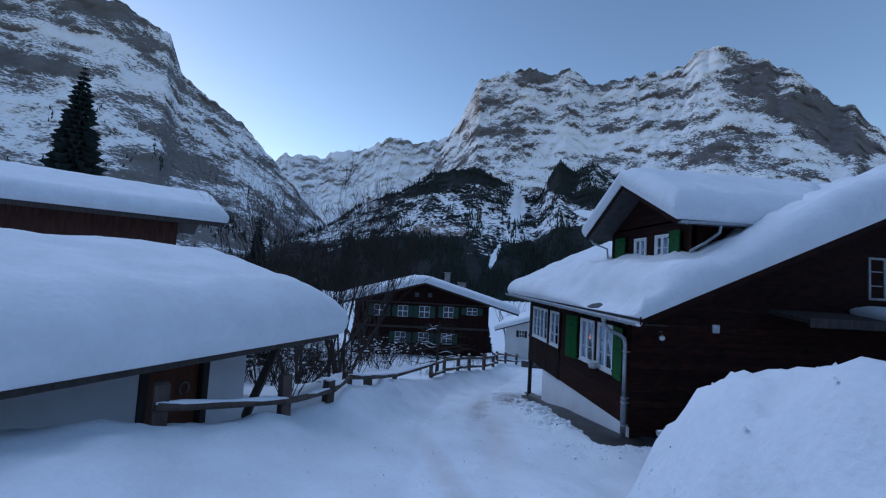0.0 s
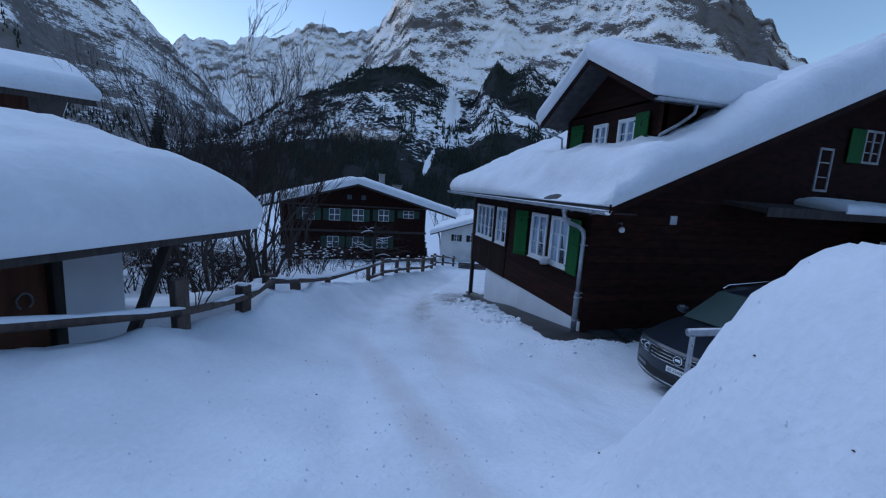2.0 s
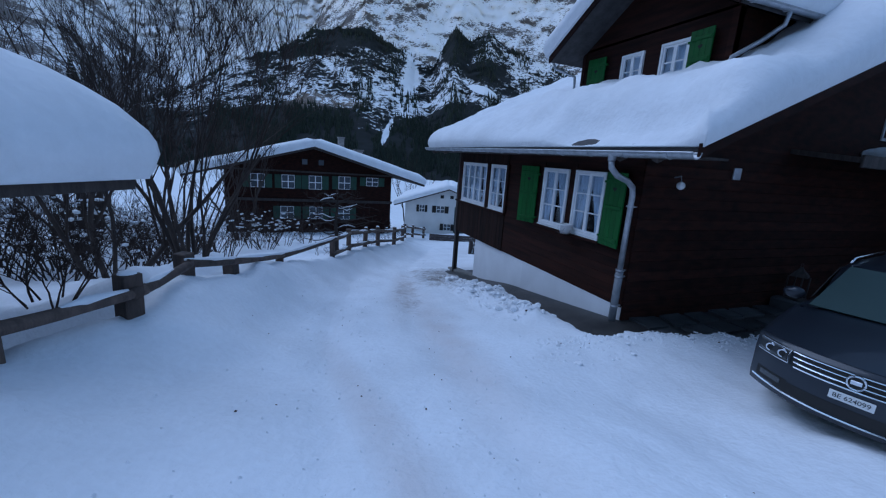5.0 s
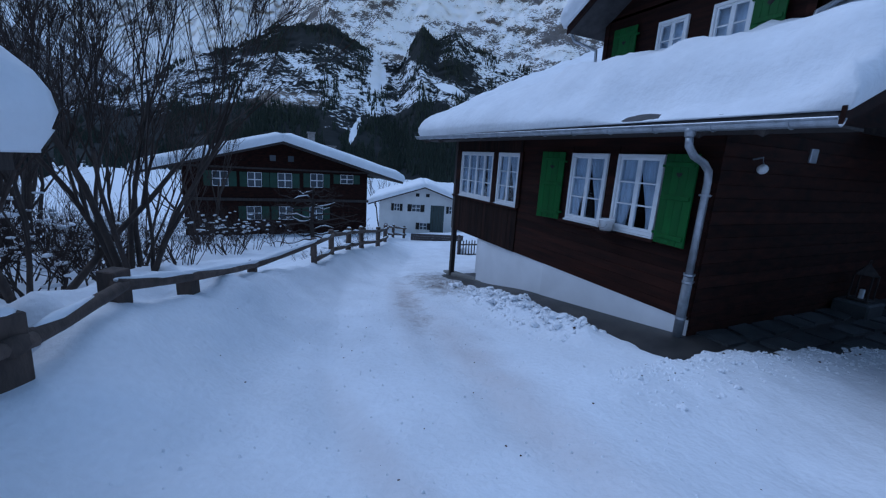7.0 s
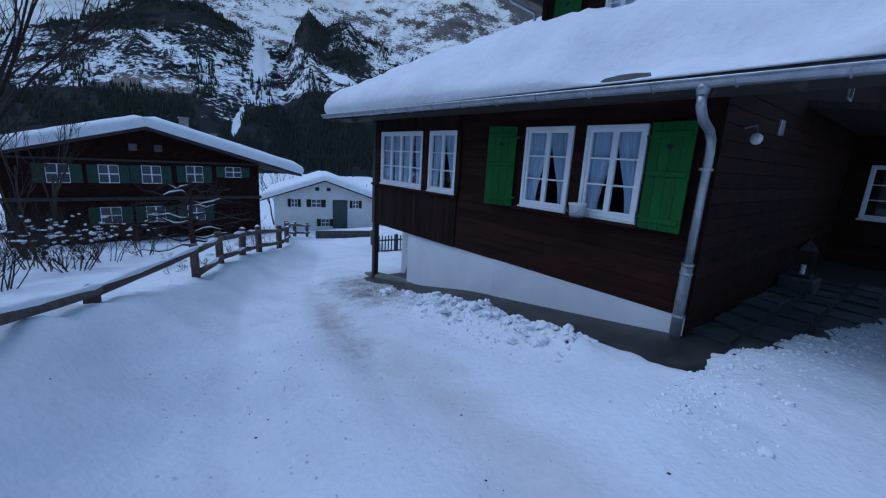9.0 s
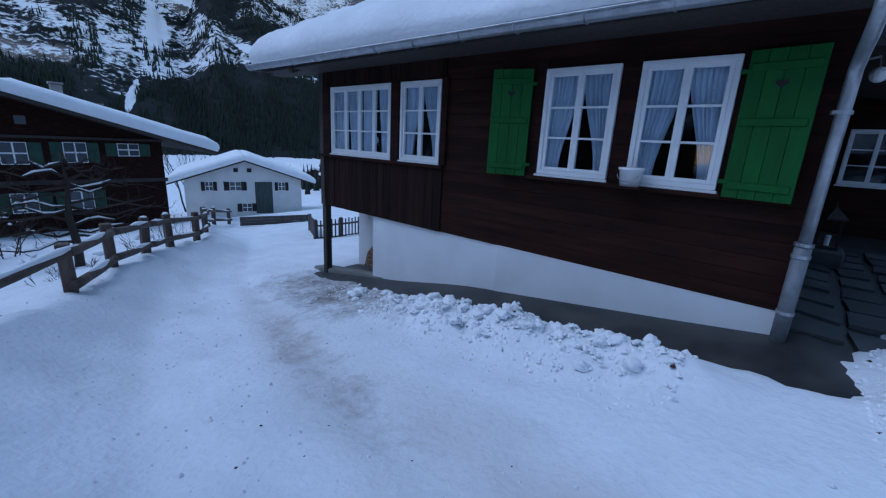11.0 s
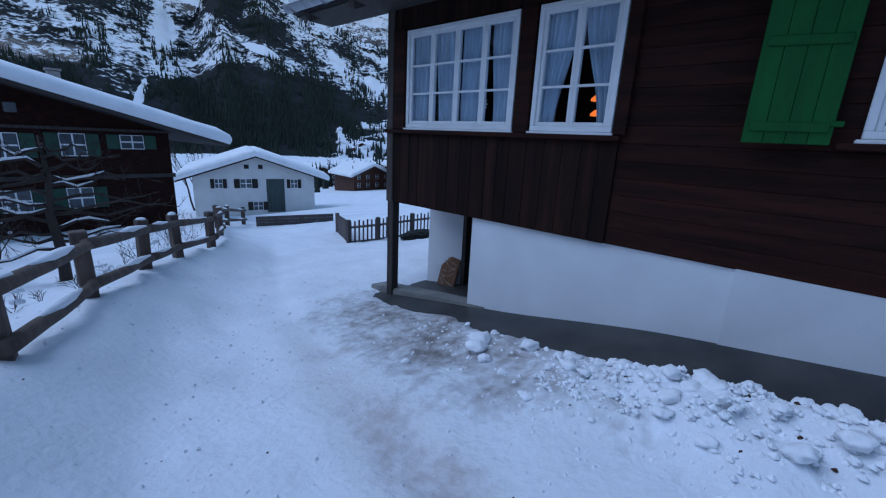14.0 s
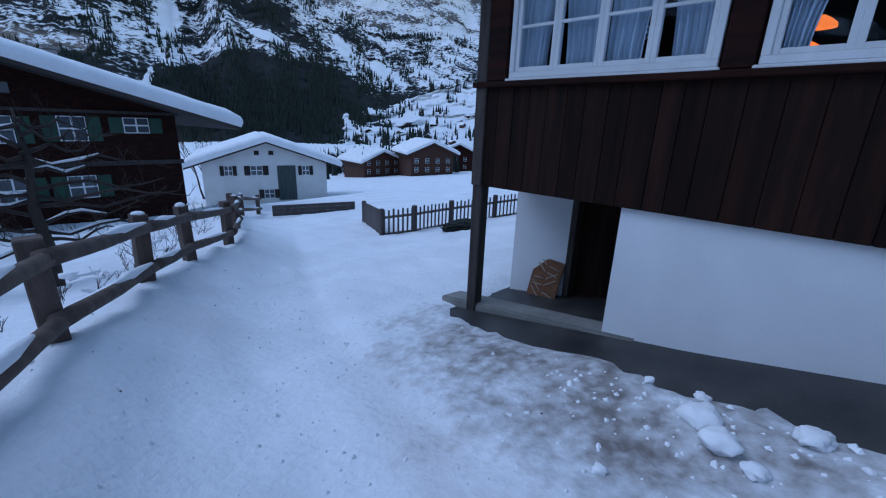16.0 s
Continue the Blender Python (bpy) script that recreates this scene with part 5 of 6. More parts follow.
def bare_tree(name, x, y, stems, height, r, depth, seed, label, fan=0.35, spread=0.5, lift=0.15, group="bare trees and shrubs", snow=0):
    rng = random.Random(seed)
    t = thing(name, label, "tree" if height > 4 else "shrub", group, m=Matrix.Translation((x, y, ground(x, y))))
    thick, thin, sn = bmesh.new(), bmesh.new(), bmesh.new()
    for k in range(stems):
        a = 2 * math.pi * k / max(1, stems) + rng.uniform(-0.3, 0.3)
        f = fan * rng.uniform(0.3, 1)
        grow(thick, thin, Vector((0.22 * math.cos(a) * (stems > 1), 0.22 * math.sin(a) * (stems > 1), -0.2)), Vector((f * math.cos(a), f * math.sin(a), 1)).normalized(), height * rng.uniform(0.45, 0.65), r * rng.uniform(0.6, 1), depth, rng, spread, lift)
    for k in range(snow):
        q = Vector((rng.uniform(-1, 1), rng.uniform(-1, 1), 0)) * height * 0.33
        bmesh.ops.create_icosphere(sn, subdivisions=1, radius=1, matrix=Matrix.Translation((q.x, q.y, rng.uniform(0.1, 0.8) * height)) @ Matrix.Rotation(rng.uniform(0, 6), 4, 'Z') @ Matrix.Diagonal((rng.uniform(0.06, 0.2), rng.uniform(0.04, 0.1), rng.uniform(0.02, 0.06), 1)))
    if len(thick.verts):
        part("trunk", thick, M_BARK, t, "", True)
    else:
        thick.free()
    if len(thin.verts):
        part("twig_crown", thin, M_TWIG, t)
    else:
        thin.free()
    if snow:
        tagged(part("snow_dusting", sn, M_SNOW, t, "tufts of snow in the twigs", True), kind="stuff")
    else:
        sn.free()
    return t


bare_tree("bare_tree", -7.6, 1.8, 9, 5.4, 0.06, 5, 3, "leafless many-stemmed hazel with snow at its foot", 0.42, 0.5)
bare_tree("bare_tree", -9.0, 1.6, 4, 5.2, 0.07, 4, 5, "leaning leafless tree behind the fence", 0.75, 0.6)
bare_tree("bare_tree", -8.6, 6.0, 6, 5.5, 0.05, 4, 17, "leafless garden tree with reddish twigs", 0.45, 0.55)
bare_tree("bare_tree", -13.6, 13.0, 6, 10, 0.12, 4, 8, "leafless many-stemmed tree in the garden", 0.45, 0.5)
bare_tree("bare_tree", -8.2, 18.5, 6, 6.5, 0.08, 4, 11, "leafless garden tree with thin upright stems", 0.4, 0.5)
bare_tree("bare_tree", -16.5, 22, 5, 12, 0.14, 4, 21, "leafless tree behind the barn", 0.35, 0.5)
bare_tree("bare_tree", 14.5, 62, 3, 13, 0.15, 4, 31, "pale leafless tree behind the white house", 0.25, 0.45)
for k, (x, y, h) in enumerate(((-10.6, 5.2, 2.4), (-12.4, 7.6, 2.8), (-9.6, 8.8, 2.0), (-7.2, 14.0, 2.2), (-5.8, 15.2, 2.4), (-4.6, 17.0, 2.2), (-6.6, 17.8, 2.6), (-11.8, 10.6, 3.2), (-14.5, 9.0, 3.4), (-9.8, 6.6, 2.2), (-11.2, 7.0, 2.6), (-13.2, 6.0, 3.0), (-10.2, 10.6, 2.4), (-8.8, 12.2, 2.2), (-7.9, 15.8, 2.6), (-12.8, 9.2, 3.0))):
    bare_tree("shrub", x, y, 7, h, 0.03, 3, 40 + k, "reddish-brown leafless shrub dusted with snow", 0.8, 0.8, 0.1, "garden shrubs", snow=22)
for k, (x, y, h) in enumerate(((-1.6, 12.9, 1.0), (-0.3, 15.2, 1.1), (0.9, 17.8, 1.2), (-3.2, 9.4, 0.6), (-2.2, 10.6, 0.7), (-4.3, 7.6, 0.6))):
    bare_tree("rose_bush", x, y, 5, h, 0.012, 2, 70 + k, "thin thorny bush behind the fence", 0.8, 0.8, 0.1, "garden shrubs", snow=5)
for k, (x, y, h) in enumerate(((-9.5, 3.6, 2.2), (-10.8, 3.9, 2.6), (-12.0, 4.2, 2.6), (-9.3, 5.2, 2.0), (-11.5, 5.5, 2.6), (-13.5, 4.6, 2.8), (-10.0, 8.0, 2.2), (-8.3, 4.2, 1.6), (-8.0, 10.0, 2.0), (-14.8, 6.2, 3.0), (-12.6, 2.6, 2.0), (-6.6, 12.4, 1.8))):
    bare_tree("shrub", x, y, 12, h, 0.03, 3, 140 + k, "dense reddish-brown leafless shrub in the garden", 0.9, 0.85, 0.1, "garden shrubs", snow=14)
# trained fruit tree in front of the neighbour's house
sap = thing("espalier_tree", "snow-dusted trained fruit tree with level branches", "tree", m=Matrix.Translation((-3.35, 12.3, ground(-3.35, 12.3))))
bm, tw, sn = bmesh.new(), bmesh.new(), bmesh.new()
tube(bm, [(0, 0, -0.3), (0.03, 0, 0.7), (-0.04, 0.02, 1.5), (0.05, 0, 2.4), (0.0, 0.03, 3.2)], [0.13, 0.11, 0.085, 0.05, 0.015], 8)
rng = random.Random(9)
for k in range(22):
    z = 0.75 + 0.105 * k
    sg = 1 if k % 2 else -1
    ln = rng.uniform(1.2, 2.7) * (1 - 0.18 * (z - 1))
    d = Vector((sg * 0.93, rng.uniform(-0.5, 0.4), rng.uniform(-0.05, 0.12)))
    line = [Vector((0, 0, z)) + d * ln * j / 5 + Vector((0.04 * math.sin(j * 2.7 + k), 0, 0.09 * math.sin(j * 1.9 + k))) for j in range(6)]
    tube(bm, line, [0.045, 0.036, 0.03, 0.024, 0.016, 0.008], 6)
    if k % 5 in (0, 3):
        tube(sn, [v + Vector((0, 0, 0.03)) for v in line[:4]], [0.01, 0.03, 0.035, 0.01], 6)
    for j in range(12):
        grow(tw, tw, line[rng.randint(1, 5)], Vector((rng.uniform(-0.7, 0.7), rng.uniform(-0.7, 0.7), rng.uniform(-0.3, 1))).normalized(), rng.uniform(0.15, 0.4), 0.008, 1, rng)
part("trunk", bm, M_BARK, sap, "", True)
part("twig_crown", tw, M_TWIG, sap)
tagged(part("snow_dusting", sn, M_SNOW, sap, "snow lying on the branches", True), kind="stuff")


def spruce(x, y, z, h, seed, label="tall dark spruce", group="spruces"):
    """A conifer with drooping whorls of ragged boughs."""
    rng = random.Random(seed)
    t = thing("spruce", label, "tree", group, m=Matrix.Translation((x, y, z)))
    bm = bmesh.new()
    tube(bm, [(0, 0, 0), (0, 0, h * 0.97)], [h * 0.018, 0.02], 6)
    part("trunk", bm, M_BARK, t)
    vs, fs = [], []
    for k in range(34):
        s = k / 33
        zz, r = h * (0.08 + 0.9 * s), h * 0.21 * (1 - s) ** 0.85 + 0.1
        for q in range(16):
            a = q * 0.393 + k * 1.7 + rng.uniform(-0.2, 0.2)
            rr, w = r * rng.uniform(0.6, 1.1), 0.16 * r + 0.1
            i = len(vs)
            u, v = Vector((math.cos(a), math.sin(a), 0)), Vector((-math.sin(a), math.cos(a), 0))
            c = Vector((0, 0, zz))
            vs += [c, c + u * rr * 0.5 + v * w + Vector((0, 0, -0.12 * rr)), c + u * rr + Vector((0, 0, -0.32 * rr)), c + u * rr * 0.5 - v * w + Vector((0, 0, -0.12 * rr)), c + u * rr * 0.55 + Vector((0, 0, -0.55 * rr - 0.1))]
            fs += [(i, i + 1, i + 2), (i, i + 2, i + 3), (i + 1, i + 4, i + 2), (i + 3, i + 2, i + 4)]
    me = bpy.data.meshes.new("crown")
    me.from_pydata(vs, [], fs)
    me.materials.append(M_NEEDLE)
    c = new("crown", me)
    c.parent = t


spruce(-46.6, 41, 6, 22, 1, "tall dark spruce above the snowy roofs")
spruce(-30, 58, -2, 14, 2, "dark spruce behind the gardens")
spruce(9.5, 58, -9.5, 6, 4, "young spruce beside the white house")

# ---- village in the valley ----
vill = random.Random(12)
for k in range(36):
    az = vill.uniform(29, 54) if k > 5 else (31, 34.5, 36.8, 39.5, 43, 47)[k]
    r = vill.uniform(135, 300) if k > 5 else (165, 138, 112, 128, 104, 120)[k]
    x, y = EYE.x + r * math.sin(radians(az)), EYE.y + r * math.cos(radians(az))
    g = base(x, y) - 0.3
    hw = vill.uniform(4, 6) if k > 5 else 5.2
    h0 = vill.uniform(4.0, 6.0)
    n = 4
    turn = vill.uniform(-1.0, 0.6) if k > 5 else radians(-az) + (0.2, -0.25, 0.5, -0.1, 0.3, -0.4)[k]
    wins = [(-hw + (j + 0.5) * 2 * hw / n, z, 0.9, 1.1, 1) for j in range(n) for z in (1.6, 3.6)]
    gable_house("village_house", "distant village house under a thick snow roof", Matrix.Translation((x, y, g)) @ Matrix.Rotation(turn, 4, 'Z'), hw, vill.uniform(9, 14), -3, h0, h0 + hw * 0.42, 1.2,
                vill.choice((M_WOOD, M_RED, M_CREAM, M_BEAM)) if k > 5 else (M_RED, M_WOOD)[k % 2], 0.9, wins if r < 200 else (), None, 1.0, None, "village houses")
spots = []
for k in range(260):
    a, r = vill.uniform(27, 56), vill.uniform(110, 330)
    x, y = EYE.x + r * math.sin(radians(a)), EYE.y + r * math.cos(radians(a))
    spots.append((Vector((x, y, base(x, y))), vill.uniform(4, 10)))
far_wood("valley_trees", spots, "dark trees among the village houses")

for k in range(34):
    az, q = vill.uniform(30, 55), vill.uniform(0.02, 0.75)
    p = on_alp(az, q)
    hw = vill.uniform(3, 5.5)
    gable_house("alp_hut", "tiny dark alpine hut on the snowy slope", Matrix.Translation(p - Vector((0, 0, 0.5))) @ Matrix.Rotation(vill.uniform(-1.2, 0.8), 4, 'Z'), hw, vill.uniform(6, 10), -3, 3.5, 3.5 + hw * 0.45, 0.9, vill.choice((M_WOOD, M_BEAM, M_RED)), 0.7, (), None, 0.8, None, "alpine huts")

# ---- picket fence round the lower garden ----
pick = thing("picket_fence", "grey wooden picket fence along the yard", "fence")
PK = [(4.95, 13.95), (3.5, 11.15), (4.4, 10.75), (5.8, 10.55), (7.5, 10.1), (9.1, 9.6), (11.0, 9.1)]
bmp = boxes((-0.028, -0.011, -0.12, 0.028, 0.011, 0.90), bevel=0.006)
me_p = finish("picket", bmp, M_PICKET)
for a, b in zip(PK, PK[1:]):
    p, q = Vector((*a, 0)), Vector((*b, 0))
    ln, d = (q - p).length, (q - p).normalized()
    ang = math.atan2(d.y, d.x)
    n = int(ln / (0.14 if a[1] < 13 else 0.06))
    za, zb = base(*a) - 0.18, base(*b) - 0.18
    for k in range(n):
        c = p + d * (k + 0.5) * ln / n
        o = new("picket", me_p)
        o.parent = pick
        o.matrix_local = Matrix.Translation((c.x, c.y, za + (zb - za) * (k + 0.5) / n + 0.02 * math.sin(k * 3.7))) @ Matrix.Rotation(ang + 0.06 * math.sin(k * 1.9), 4, 'Z')
    for dz in (0.18, 0.68):
        bm = bmesh.new()
        tube(bm, [p + Vector((0, 0, za + dz)) + Vector((d.y, -d.x, 0)) * -0.04, q + Vector((0, 0, zb + dz)) + Vector((d.y, -d.x, 0)) * -0.04], 0.038, 4)
        part("rail", bm, M_PICKET, pick)
    part("post", boxes((p.x - 0.06, p.y - 0.06, za - 0.3, p.x + 0.06, p.y + 0.06, za + 0.95), bevel=0.01), M_PICKET, pick)

# ---- low board wall and hedge at the bend ----
bm = bmesh.new()
for k in range(3):
    box(bm, 0, -0.03, 0.16 * k, 3.6, 0.03, 0.16 * k + 0.15, bevel=0.01)
lw = solid("board_edging", bm, M_PICKET, "low weathered board edging at the bend of the lane", "edging")
lw.matrix_world = Matrix.Translation((4.0, 19.2, ground(4.0, 19.2) + 0.05)) @ Matrix.Rotation(radians(-20), 4, 'Z')
for x, y, sx, sy, sz in ((5.2, 9.6, 0.75, 0.3, 0.16), (9.2, 9.2, 1.5, 0.3, 0.2)):
    bm = bmesh.new()
    bmesh.ops.create_icosphere(bm, subdivisions=4, radius=1)
    for v in bm.verts:
        v.co *= 1 + 0.22 * fbm(v.co.x * 3 + x, v.co.y * 3, v.co.z * 3)
        v.co = Vector((v.co.x * sx, v.co.y * sy, v.co.z * sz))
    o = solid("low_hedge", bm, M_HEDGE, "low dark clipped hedge half under snow", "hedge", "hedges")
    o.matrix_world = Matrix.Translation((x, y, base(x, y) + 0.1))

# ---- small things about the chalet ----
def pot(name, x, y, z):
    bm = bmesh.new()
    n = 24
    prof = [(0.0, 0.0), (0.10, 0.0), (0.122, 0.17), (0.134, 0.175), (0.134, 0.20), (0.118, 0.20), (0.097, 0.02), (0.0, 0.02)]
    rings = [[bm.verts.new((r * math.cos(2 * math.pi * k / n), r * math.sin(2 * math.pi * k / n), zz)) for k in range(n)] for r, zz in prof if r > 0]
    for a, b in zip(rings, rings[1:]):
        for k in range(n):
            bm.faces.new((a[k - 1], a[k], b[k], b[k - 1]))
    bm.faces.new(rings[0])
    bm.faces.new(rings[-1])
    t = thing(name, "small white plastic bucket on the window ledge", "bucket", m=Matrix.Translation((x, y, z)))
    part("pail", bm, M_WHITE, t, "", True)
    bm = bmesh.new()
    tube(bm, [(-0.02 * math.sin(math.pi * k / 10) - 0.105, 0.11 * math.cos(math.pi * k / 10), 0.13 - 0.08 * math.sin(math.pi * k / 10)) for k in range(11)], 0.004, 5)
    part("handle", bm, M_STEEL, t)


pot("bucket", -0.19, -1.25, 1.44)
part("ledge", boxes((-0.32, -1.40, 1.415, -0.08, -1.10, 1.44)), M_WOOD, chalet)


def star(y, z, r, x=0.115):
    pts = [(x, y + (r if k % 2 == 0 else r * 0.5) * math.sin(math.pi * k / 8), z + (r if k % 2 == 0 else r * 0.5) * math.cos(math.pi * k / 8)) for k in range(16)]
    solid("paper_star", prism(bmesh.new(), pts, (0, 0, 0), (0.004, 0, 0)), M_WHITE, "white folded paper star hanging in the window", "star", "paper stars")


for y, z in ((3.45, 1.78), (4.05, 1.98), (4.45, 1.85)):
    star(y, z, 0.075)


def pendant(x, y, z):
    t = thing("pendant_lamp", "lit orange glass pendant lamp inside the room", "lamp", "pendant lamps", m=Matrix.Translation((x, y, z)))
    bm = bmesh.new()
    tube(bm, [(0, 0, 0), (0, 0, 0.03), (0, 0, 0.07), (0, 0, 0.10)], [0.12, 0.115, 0.07, 0.02], 20)
    part("shade", bm, M_LAMP, t, "glowing orange shade", True)
    bm = bmesh.new()
    tube(bm, [(0, 0, 0.1), (0, 0, 3.0 - z)], 0.006, 5)
    part("cord", bm, M_RUBBER, t)


pendant(1.4, 2.5, 1.92)
pendant(1.55, 2.55, 1.74)

# woven mat leaning in the entrance
mt = thing("door_mat", "brown woven mat leaning against the white wall", "mat", m=Matrix.Translation((0.84, 4.58, -1.22)) @ Matrix.Rotation(radians(-14), 4, 'Z') @ Matrix.Rotation(radians(14), 4, 'Y'))
M_MAT = mat("brown_coir", (0.10, 0.042, 0.02), 0.95, var=0.4, scale=14, bump=0.8, bscale=60, col2=(0.17, 0.08, 0.04))
M_MATL = mat("pale_coir", (0.30, 0.24, 0.19), 0.95, var=0.3, scale=14)
part("backing", boxes((-0.012, -0.24, 0.0, 0.012, 0.24, 0.62), bevel=0.01), M_MAT, mt)
for k in range(6):
    c = 0.08 + 0.09 * k
    for sg in (-1, 1):
        bm = bmesh.new()
        tube(bm, [(-0.016, sg * 0.02, c), (-0.016, sg * 0.19, c + (0.12 if (k // 2 + (sg > 0)) % 2 else -0.02))], 0.009, 5)
        part("strand", bm, M_MATL, mt)


def lantern(x, y, z):
    t = thing("lantern", "grey metal candle lantern standing in the yard", "lantern", m=Matrix.Translation((x, y, z)))
    part("base", boxes((-0.15, -0.15, 0, 0.15, 0.15, 0.05), bevel=0.01), M_BEAM, t)
    for sx in (-1, 1):
        for sy in (-1, 1):
            part("upright", boxes((sx * 0.13 - 0.012, sy * 0.13 - 0.012, 0.05, sx * 0.13 + 0.012, sy * 0.13 + 0.012, 0.5)), M_BEAM, t)
    bm = bmesh.new()
    tube(bm, [(0, 0, 0.5), (0, 0, 0.53), (0, 0, 0.64), (0, 0, 0.70)], [0.21, 0.2, 0.08, 0.03], 4)
    part("roof", bm, M_BEAM, t)
    bm = bmesh.new()
    tube(bm, [(0.05 * math.cos(k), 0, 0.73 + 0.05 * math.sin(k)) for k in [j * 0.7 for j in range(10)]], 0.007, 5)
    part("ring", bm, M_BEAM, t)
    bm = bmesh.new()
    tube(bm, [(0, 0, 0.05), (0, 0, 0.22)], 0.04, 12)
    part("candle", bm, M_WHITE, t)


lantern(4.41, -3.2, base(4.4, -3.2) + 0.26)
solid("stone_block", boxes((4.1, -3.45, base(4.4, -3.2) - 0.3, 4.75, -2.92, base(4.4, -3.2) + 0.26), bevel=0.03), M_STONE, "dark stone block by the chalet wall", "stone")

# horseshoe on the barn door and a dry bunch on the post
bm = bmesh.new()
tube(bm, [(-1.33, -2.62 + 0.09 * math.sin(a), 1.45 + 0.11 * math.cos(a)) for a in [2.6 - 5.2 * k / 14 for k in range(15)]], 0.016, 6)
part("horseshoe", bm, M_IRON, barn, "rusty horseshoe")
bunch = bare_tree("dry_plant_bunch", -8.35, -2.2, 9, 1.0, 0.02, 3, 91, "dry brown bunch of plants hanging by the barn", 0.9, 0.9, 0.0, "garden shrubs")
bunch.matrix_world = Matrix.Translation((-8.35, -2.2, 0.95))

# plate writing
cu = bpy.data.curves.new("writing", 'FONT')
cu.body, cu.size, cu.align_x, cu.align_y, cu.extrude = "BE 624099", 0.062, 'CENTER', 'CENTER', 0.0008
tmp = new("writing_source", cu)
bpy.context.view_layer.update()
me = bpy.data.meshes.new_from_object(tmp.evaluated_get(bpy.context.evaluated_depsgraph_get()))
bpy.data.objects.remove(tmp)
me.materials.clear()
me.materials.append(M_INK)
wr = new("writing", me)
wr.parent = plate
wr.matrix_local = Matrix.Translation((0.0355, 0, 0.4975)) @ Matrix.Rotation(radians(90), 4, 'Z') @ Matrix.Rotation(radians(90), 4, 'X')

# ---- snow lumps, ice and litter along the house ----
rng = random.Random(77)


def lump_mesh(seed, rough=0.38):
    bm = bmesh.new()
    bmesh.ops.create_icosphere(bm, subdivisions=3, radius=1)
    for v in bm.verts:
        q = v.co.copy()
        v.co *= 1 + rough * fbm(q.x * 1.5 + seed * 7, q.y * 1.5, q.z * 1.5, 4) + 0.16 * fbm(q.x * 4 + seed * 5, q.y * 4, q.z * 4, 2)
        v.co.z *= 0.72
    return finish("snow_lump", bm, M_LUMP, True)


LM = [lump_mesh(k) for k in range(7)]


def heap_spot():
    q = rng.random()
    if q < 0.76:
        y = rng.uniform(-2.3, 1.5)
        return -0.86 - min(1.3, abs(rng.gauss(0.42, 0.30))), y
    if q < 0.97:
        x = rng.uniform(-2.2, 3.0)
        return x, -3.35 - 0.27 * max(0.0, x + 0.3) - abs(rng.gauss(0.0, 0.35))
    return -0.8 - abs(rng.gauss(0.4, 0.35)), rng.uniform(1.5, 3.4)


for k in range(270):
    x, y = heap_spot()
    r = 0.022 + 0.065 * rng.random() ** 2.6
    if y > 1.6 or y < -3:
        r *= 0.55
    o = new("snow_lump", LM[k % 7])
    o.matrix_world = Matrix.Translation((x, y, ground(x, y) + r * 0.25)) @ Euler((rng.uniform(-0.4, 0.4), rng.uniform(-0.4, 0.4), rng.uniform(0, 6.3))).to_matrix().to_4x4() @ Matrix.Diagonal((r * rng.uniform(0.8, 1.3), r, r * rng.uniform(0.7, 1.1), 1))
    tagged(o, "broken lump of cleared snow beside the house", "snow lump", "cleared snow lumps")
for x, y, r in ((-1.08, 2.4, 0.11), (-1.30, 2.27, 0.10), (-1.40, 2.1, 0.06), (-0.72, 2.45, 0.05), (-0.95, 1.9, 0.09), (-1.55, 1.8, 0.05)):
    o = new("snow_lump", LM[int(r * 100) % 7])
    o.matrix_world = Matrix.Translation((x, y, ground(x, y) + r * 0.3)) @ Matrix.Diagonal((r, r, r * 0.8, 1))
    tagged(o, "broken lump of cleared snow beside the house", "snow lump", "cleared snow lumps")


def litter(name, count, spot, size, material, label, flat=0.3, sides=5):
    vs, fs = [], []
    for k in range(count):
        x, y = spot()
        r = size * rng.uniform(0.4, 1.3)
        z = ground(x, y) + r * flat * 0.5
        i = len(vs)
        a0 = rng.uniform(0, 6)
        vs += [(x + r * rng.uniform(0.6, 1) * math.cos(a0 + 6.283 * j / sides), y + r * rng.uniform(0.6, 1) * math.sin(a0 + 6.283 * j / sides), z - r * flat) for j in range(sides)]
        vs.append((x + rng.uniform(-0.2, 0.2) * r, y + rng.uniform(-0.2, 0.2) * r, z + r * flat))
        fs += [(i + j, i + (j + 1) % sides, i + sides) for j in range(sides)]
    me = bpy.data.meshes.new(name)
    me.from_pydata(vs, [], fs)
    me.materials.append(material)
    tagged(new(name, me), label, "litter", kind="stuff")


litter("snow_crumbs", 4200, heap_spot, 0.028, M_LUMP, "small crumbs of broken snow by the wall", 0.38)
M_LEAF = mat("dead_leaf", (0.05, 0.022, 0.012), 0.9, var=0.5, scale=20)
litter("leaf_litter", 70, heap_spot, 0.028, M_LEAF, "dead leaves and grit on the snow")


def lane_spot():
    y = rng.uniform(-12, 9)
    return float(np.interp(y, [-13, -2, 2, 6, 12], [-5.4, -4.3, -3.4, -2.2, 0.6])) + rng.gauss(0, 1.3), y


litter("lane_grit", 170, lane_spot, 0.014, M_LEAF, "specks of grit on the packed lane")
litter("lane_crumbs", 1600, lane_spot, 0.02, M_SNOW, "small crumbs of snow on the lane", 0.5)

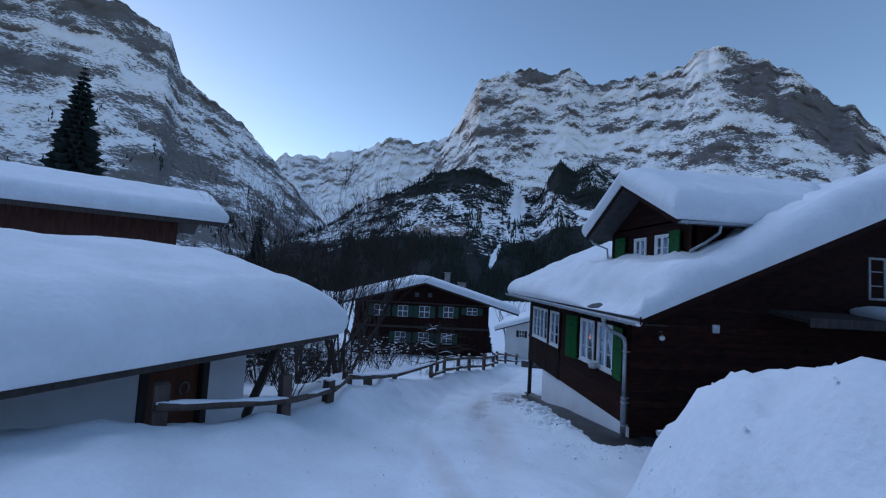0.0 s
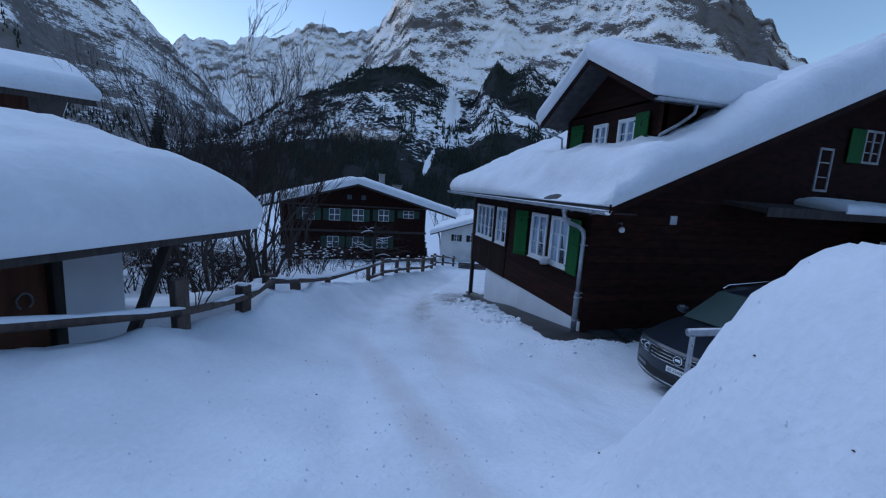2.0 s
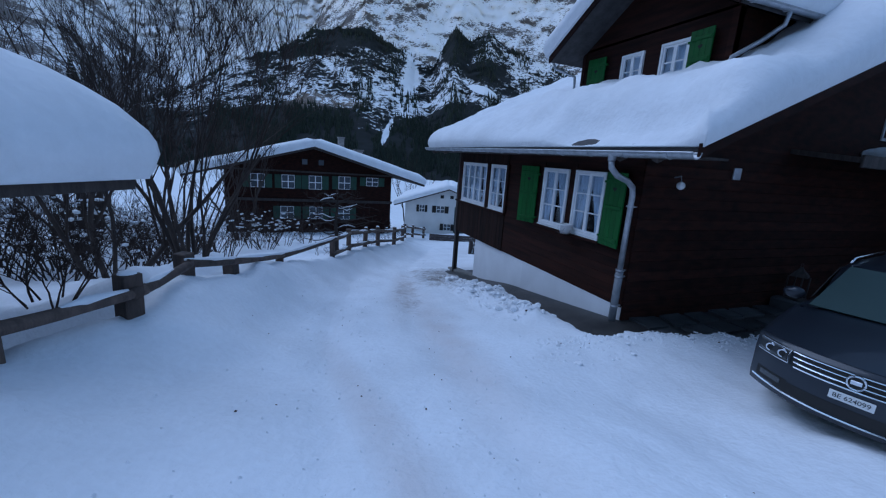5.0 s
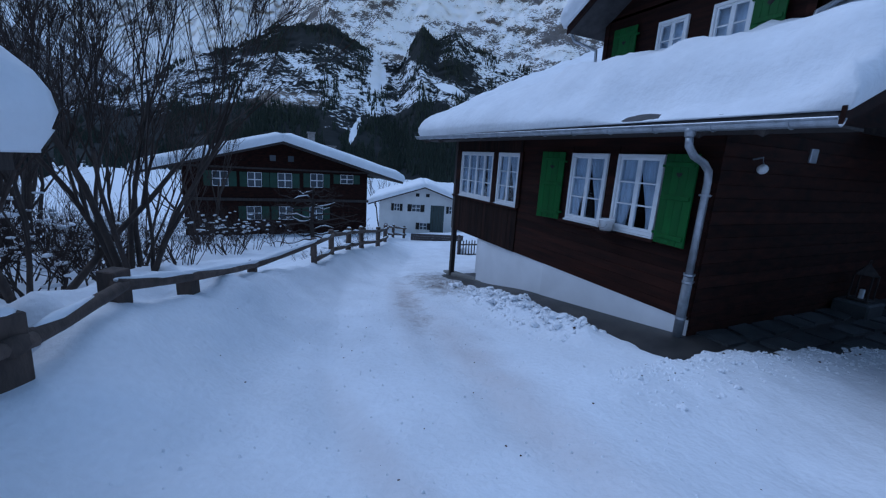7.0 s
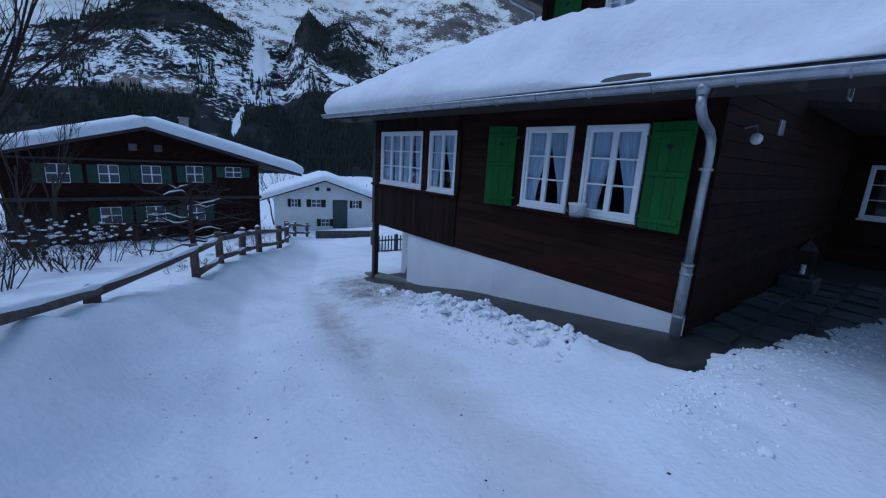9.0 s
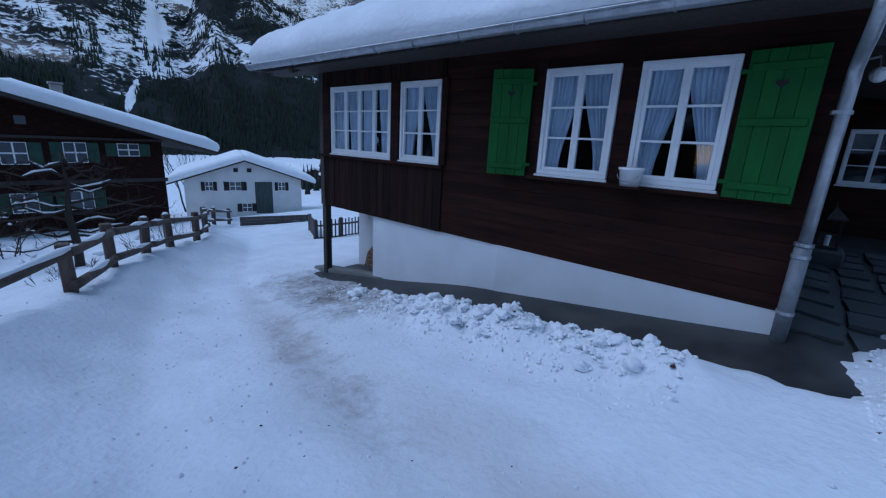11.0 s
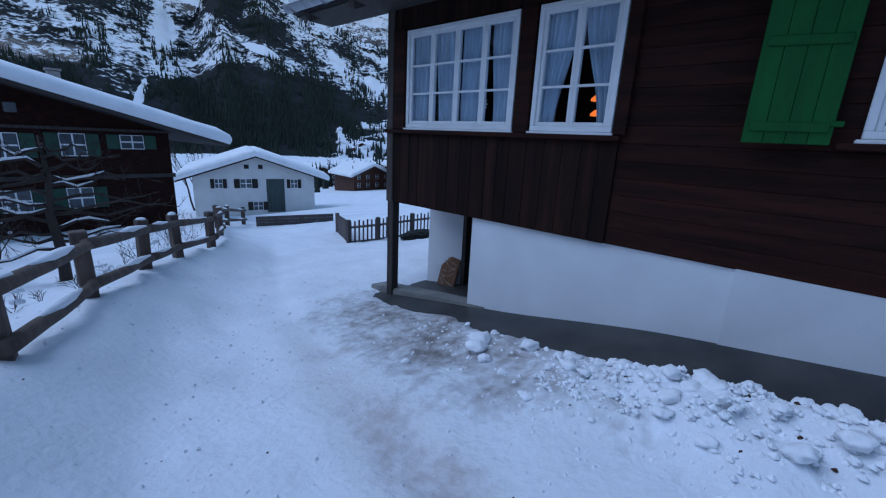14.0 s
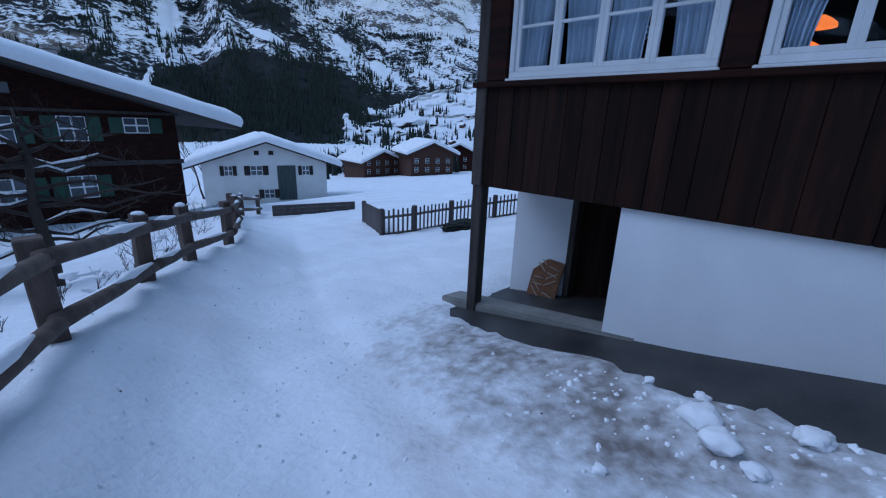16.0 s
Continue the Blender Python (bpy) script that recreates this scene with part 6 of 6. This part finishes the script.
# ---- boards of the facade ----
YB = 1.68
zc = 0.37
rows = []
while zc < 3.04:
    rows.append((zc, min(3.05, zc + 0.165)))
    zc += 0.168
def spans(lo, hi, z0, z1, gaps):
    """The stretches of a board between lo and hi that no opening cuts away."""
    cuts = [(lo, hi)]
    for a, b, c, d in gaps:
        if z1 > c + 0.004 and z0 < d - 0.004:
            cuts = [q for p, r in cuts for q in ((p, min(r, a)), (max(p, b), r)) if q[1] - q[0] > 0.03]
    return cuts
front = [(a - 0.005, b + 0.005, c - 0.05, d + 0.005) for a, b, n, c, d in WIN]
for z0, z1 in rows:
    for a, b in spans(YN, YB, z0, z1, front):
        bm = boxes((0.006 + 0.0015 * rng.random(), a, z0 + 0.0003, 0.02, b, z1 - 0.0003), bevel=0.0018)
        part("plank", bm, M_WOOD, chalet)
yb = YB
while yb < YF - 0.05:
    y1 = min(YF, yb + rng.uniform(0.16, 0.24))
    for z0, z1 in ((0.36, 1.39), (2.76, 3.05)):
        part("board", boxes((-0.012 - 0.006 * rng.random(), yb + 0.002, z0, 0.02, y1 - 0.002, z1), bevel=0.004), M_WOODV, chalet)
    yb = y1
for y0, y1 in ((4.74, 4.98), (2.70, 2.90), (1.62, 1.74)):
    part("window_post", boxes((-0.045, y0, 1.45, 0.02, y1, 2.76), bevel=0.008), M_WOOD, chalet)
side = [(a, b, c, d) for a, b, c, d in GW if d < 3.4]
zc = 0.1
while zc < 3.3:
    for a, b in spans(0.02, 9.5, zc, zc + 0.19, side):
        bm = boxes((a, YN - 0.016 - 0.006 * rng.random(), zc + 0.002, b, YN, zc + 0.188), bevel=0.004)
        part("plank", bm, M_WOOD, chalet)
    zc += 0.19

# ---- flagstones of the yard ----
flag = bpy.data.objects["pavement"]
for i in range(9):
    for j in range(3):
        x, y = 0.15 + i * 0.68 + rng.uniform(-0.05, 0.05), -4.3 + j * 0.48
        pts = [(x + 0.02 + rng.uniform(0, 0.1), y + 0.02 + rng.uniform(0, 0.08), 0), (x + 0.64 - rng.uniform(0, 0.1), y + 0.02 + rng.uniform(0, 0.08), 0), (x + 0.64 - rng.uniform(0, 0.1), y + 0.47 - rng.uniform(0, 0.08), 0), (x + 0.02 + rng.uniform(0, 0.1), y + 0.47 - rng.uniform(0, 0.08), 0)]
        pts = [(px, py, paved(px, py) - 0.005) for px, py, q in pts]
        part("flagstone", prism(bmesh.new(), pts, (0, 0, 0), (0, 0, 0.045 + 0.008 * rng.random())), M_STONE, flag)
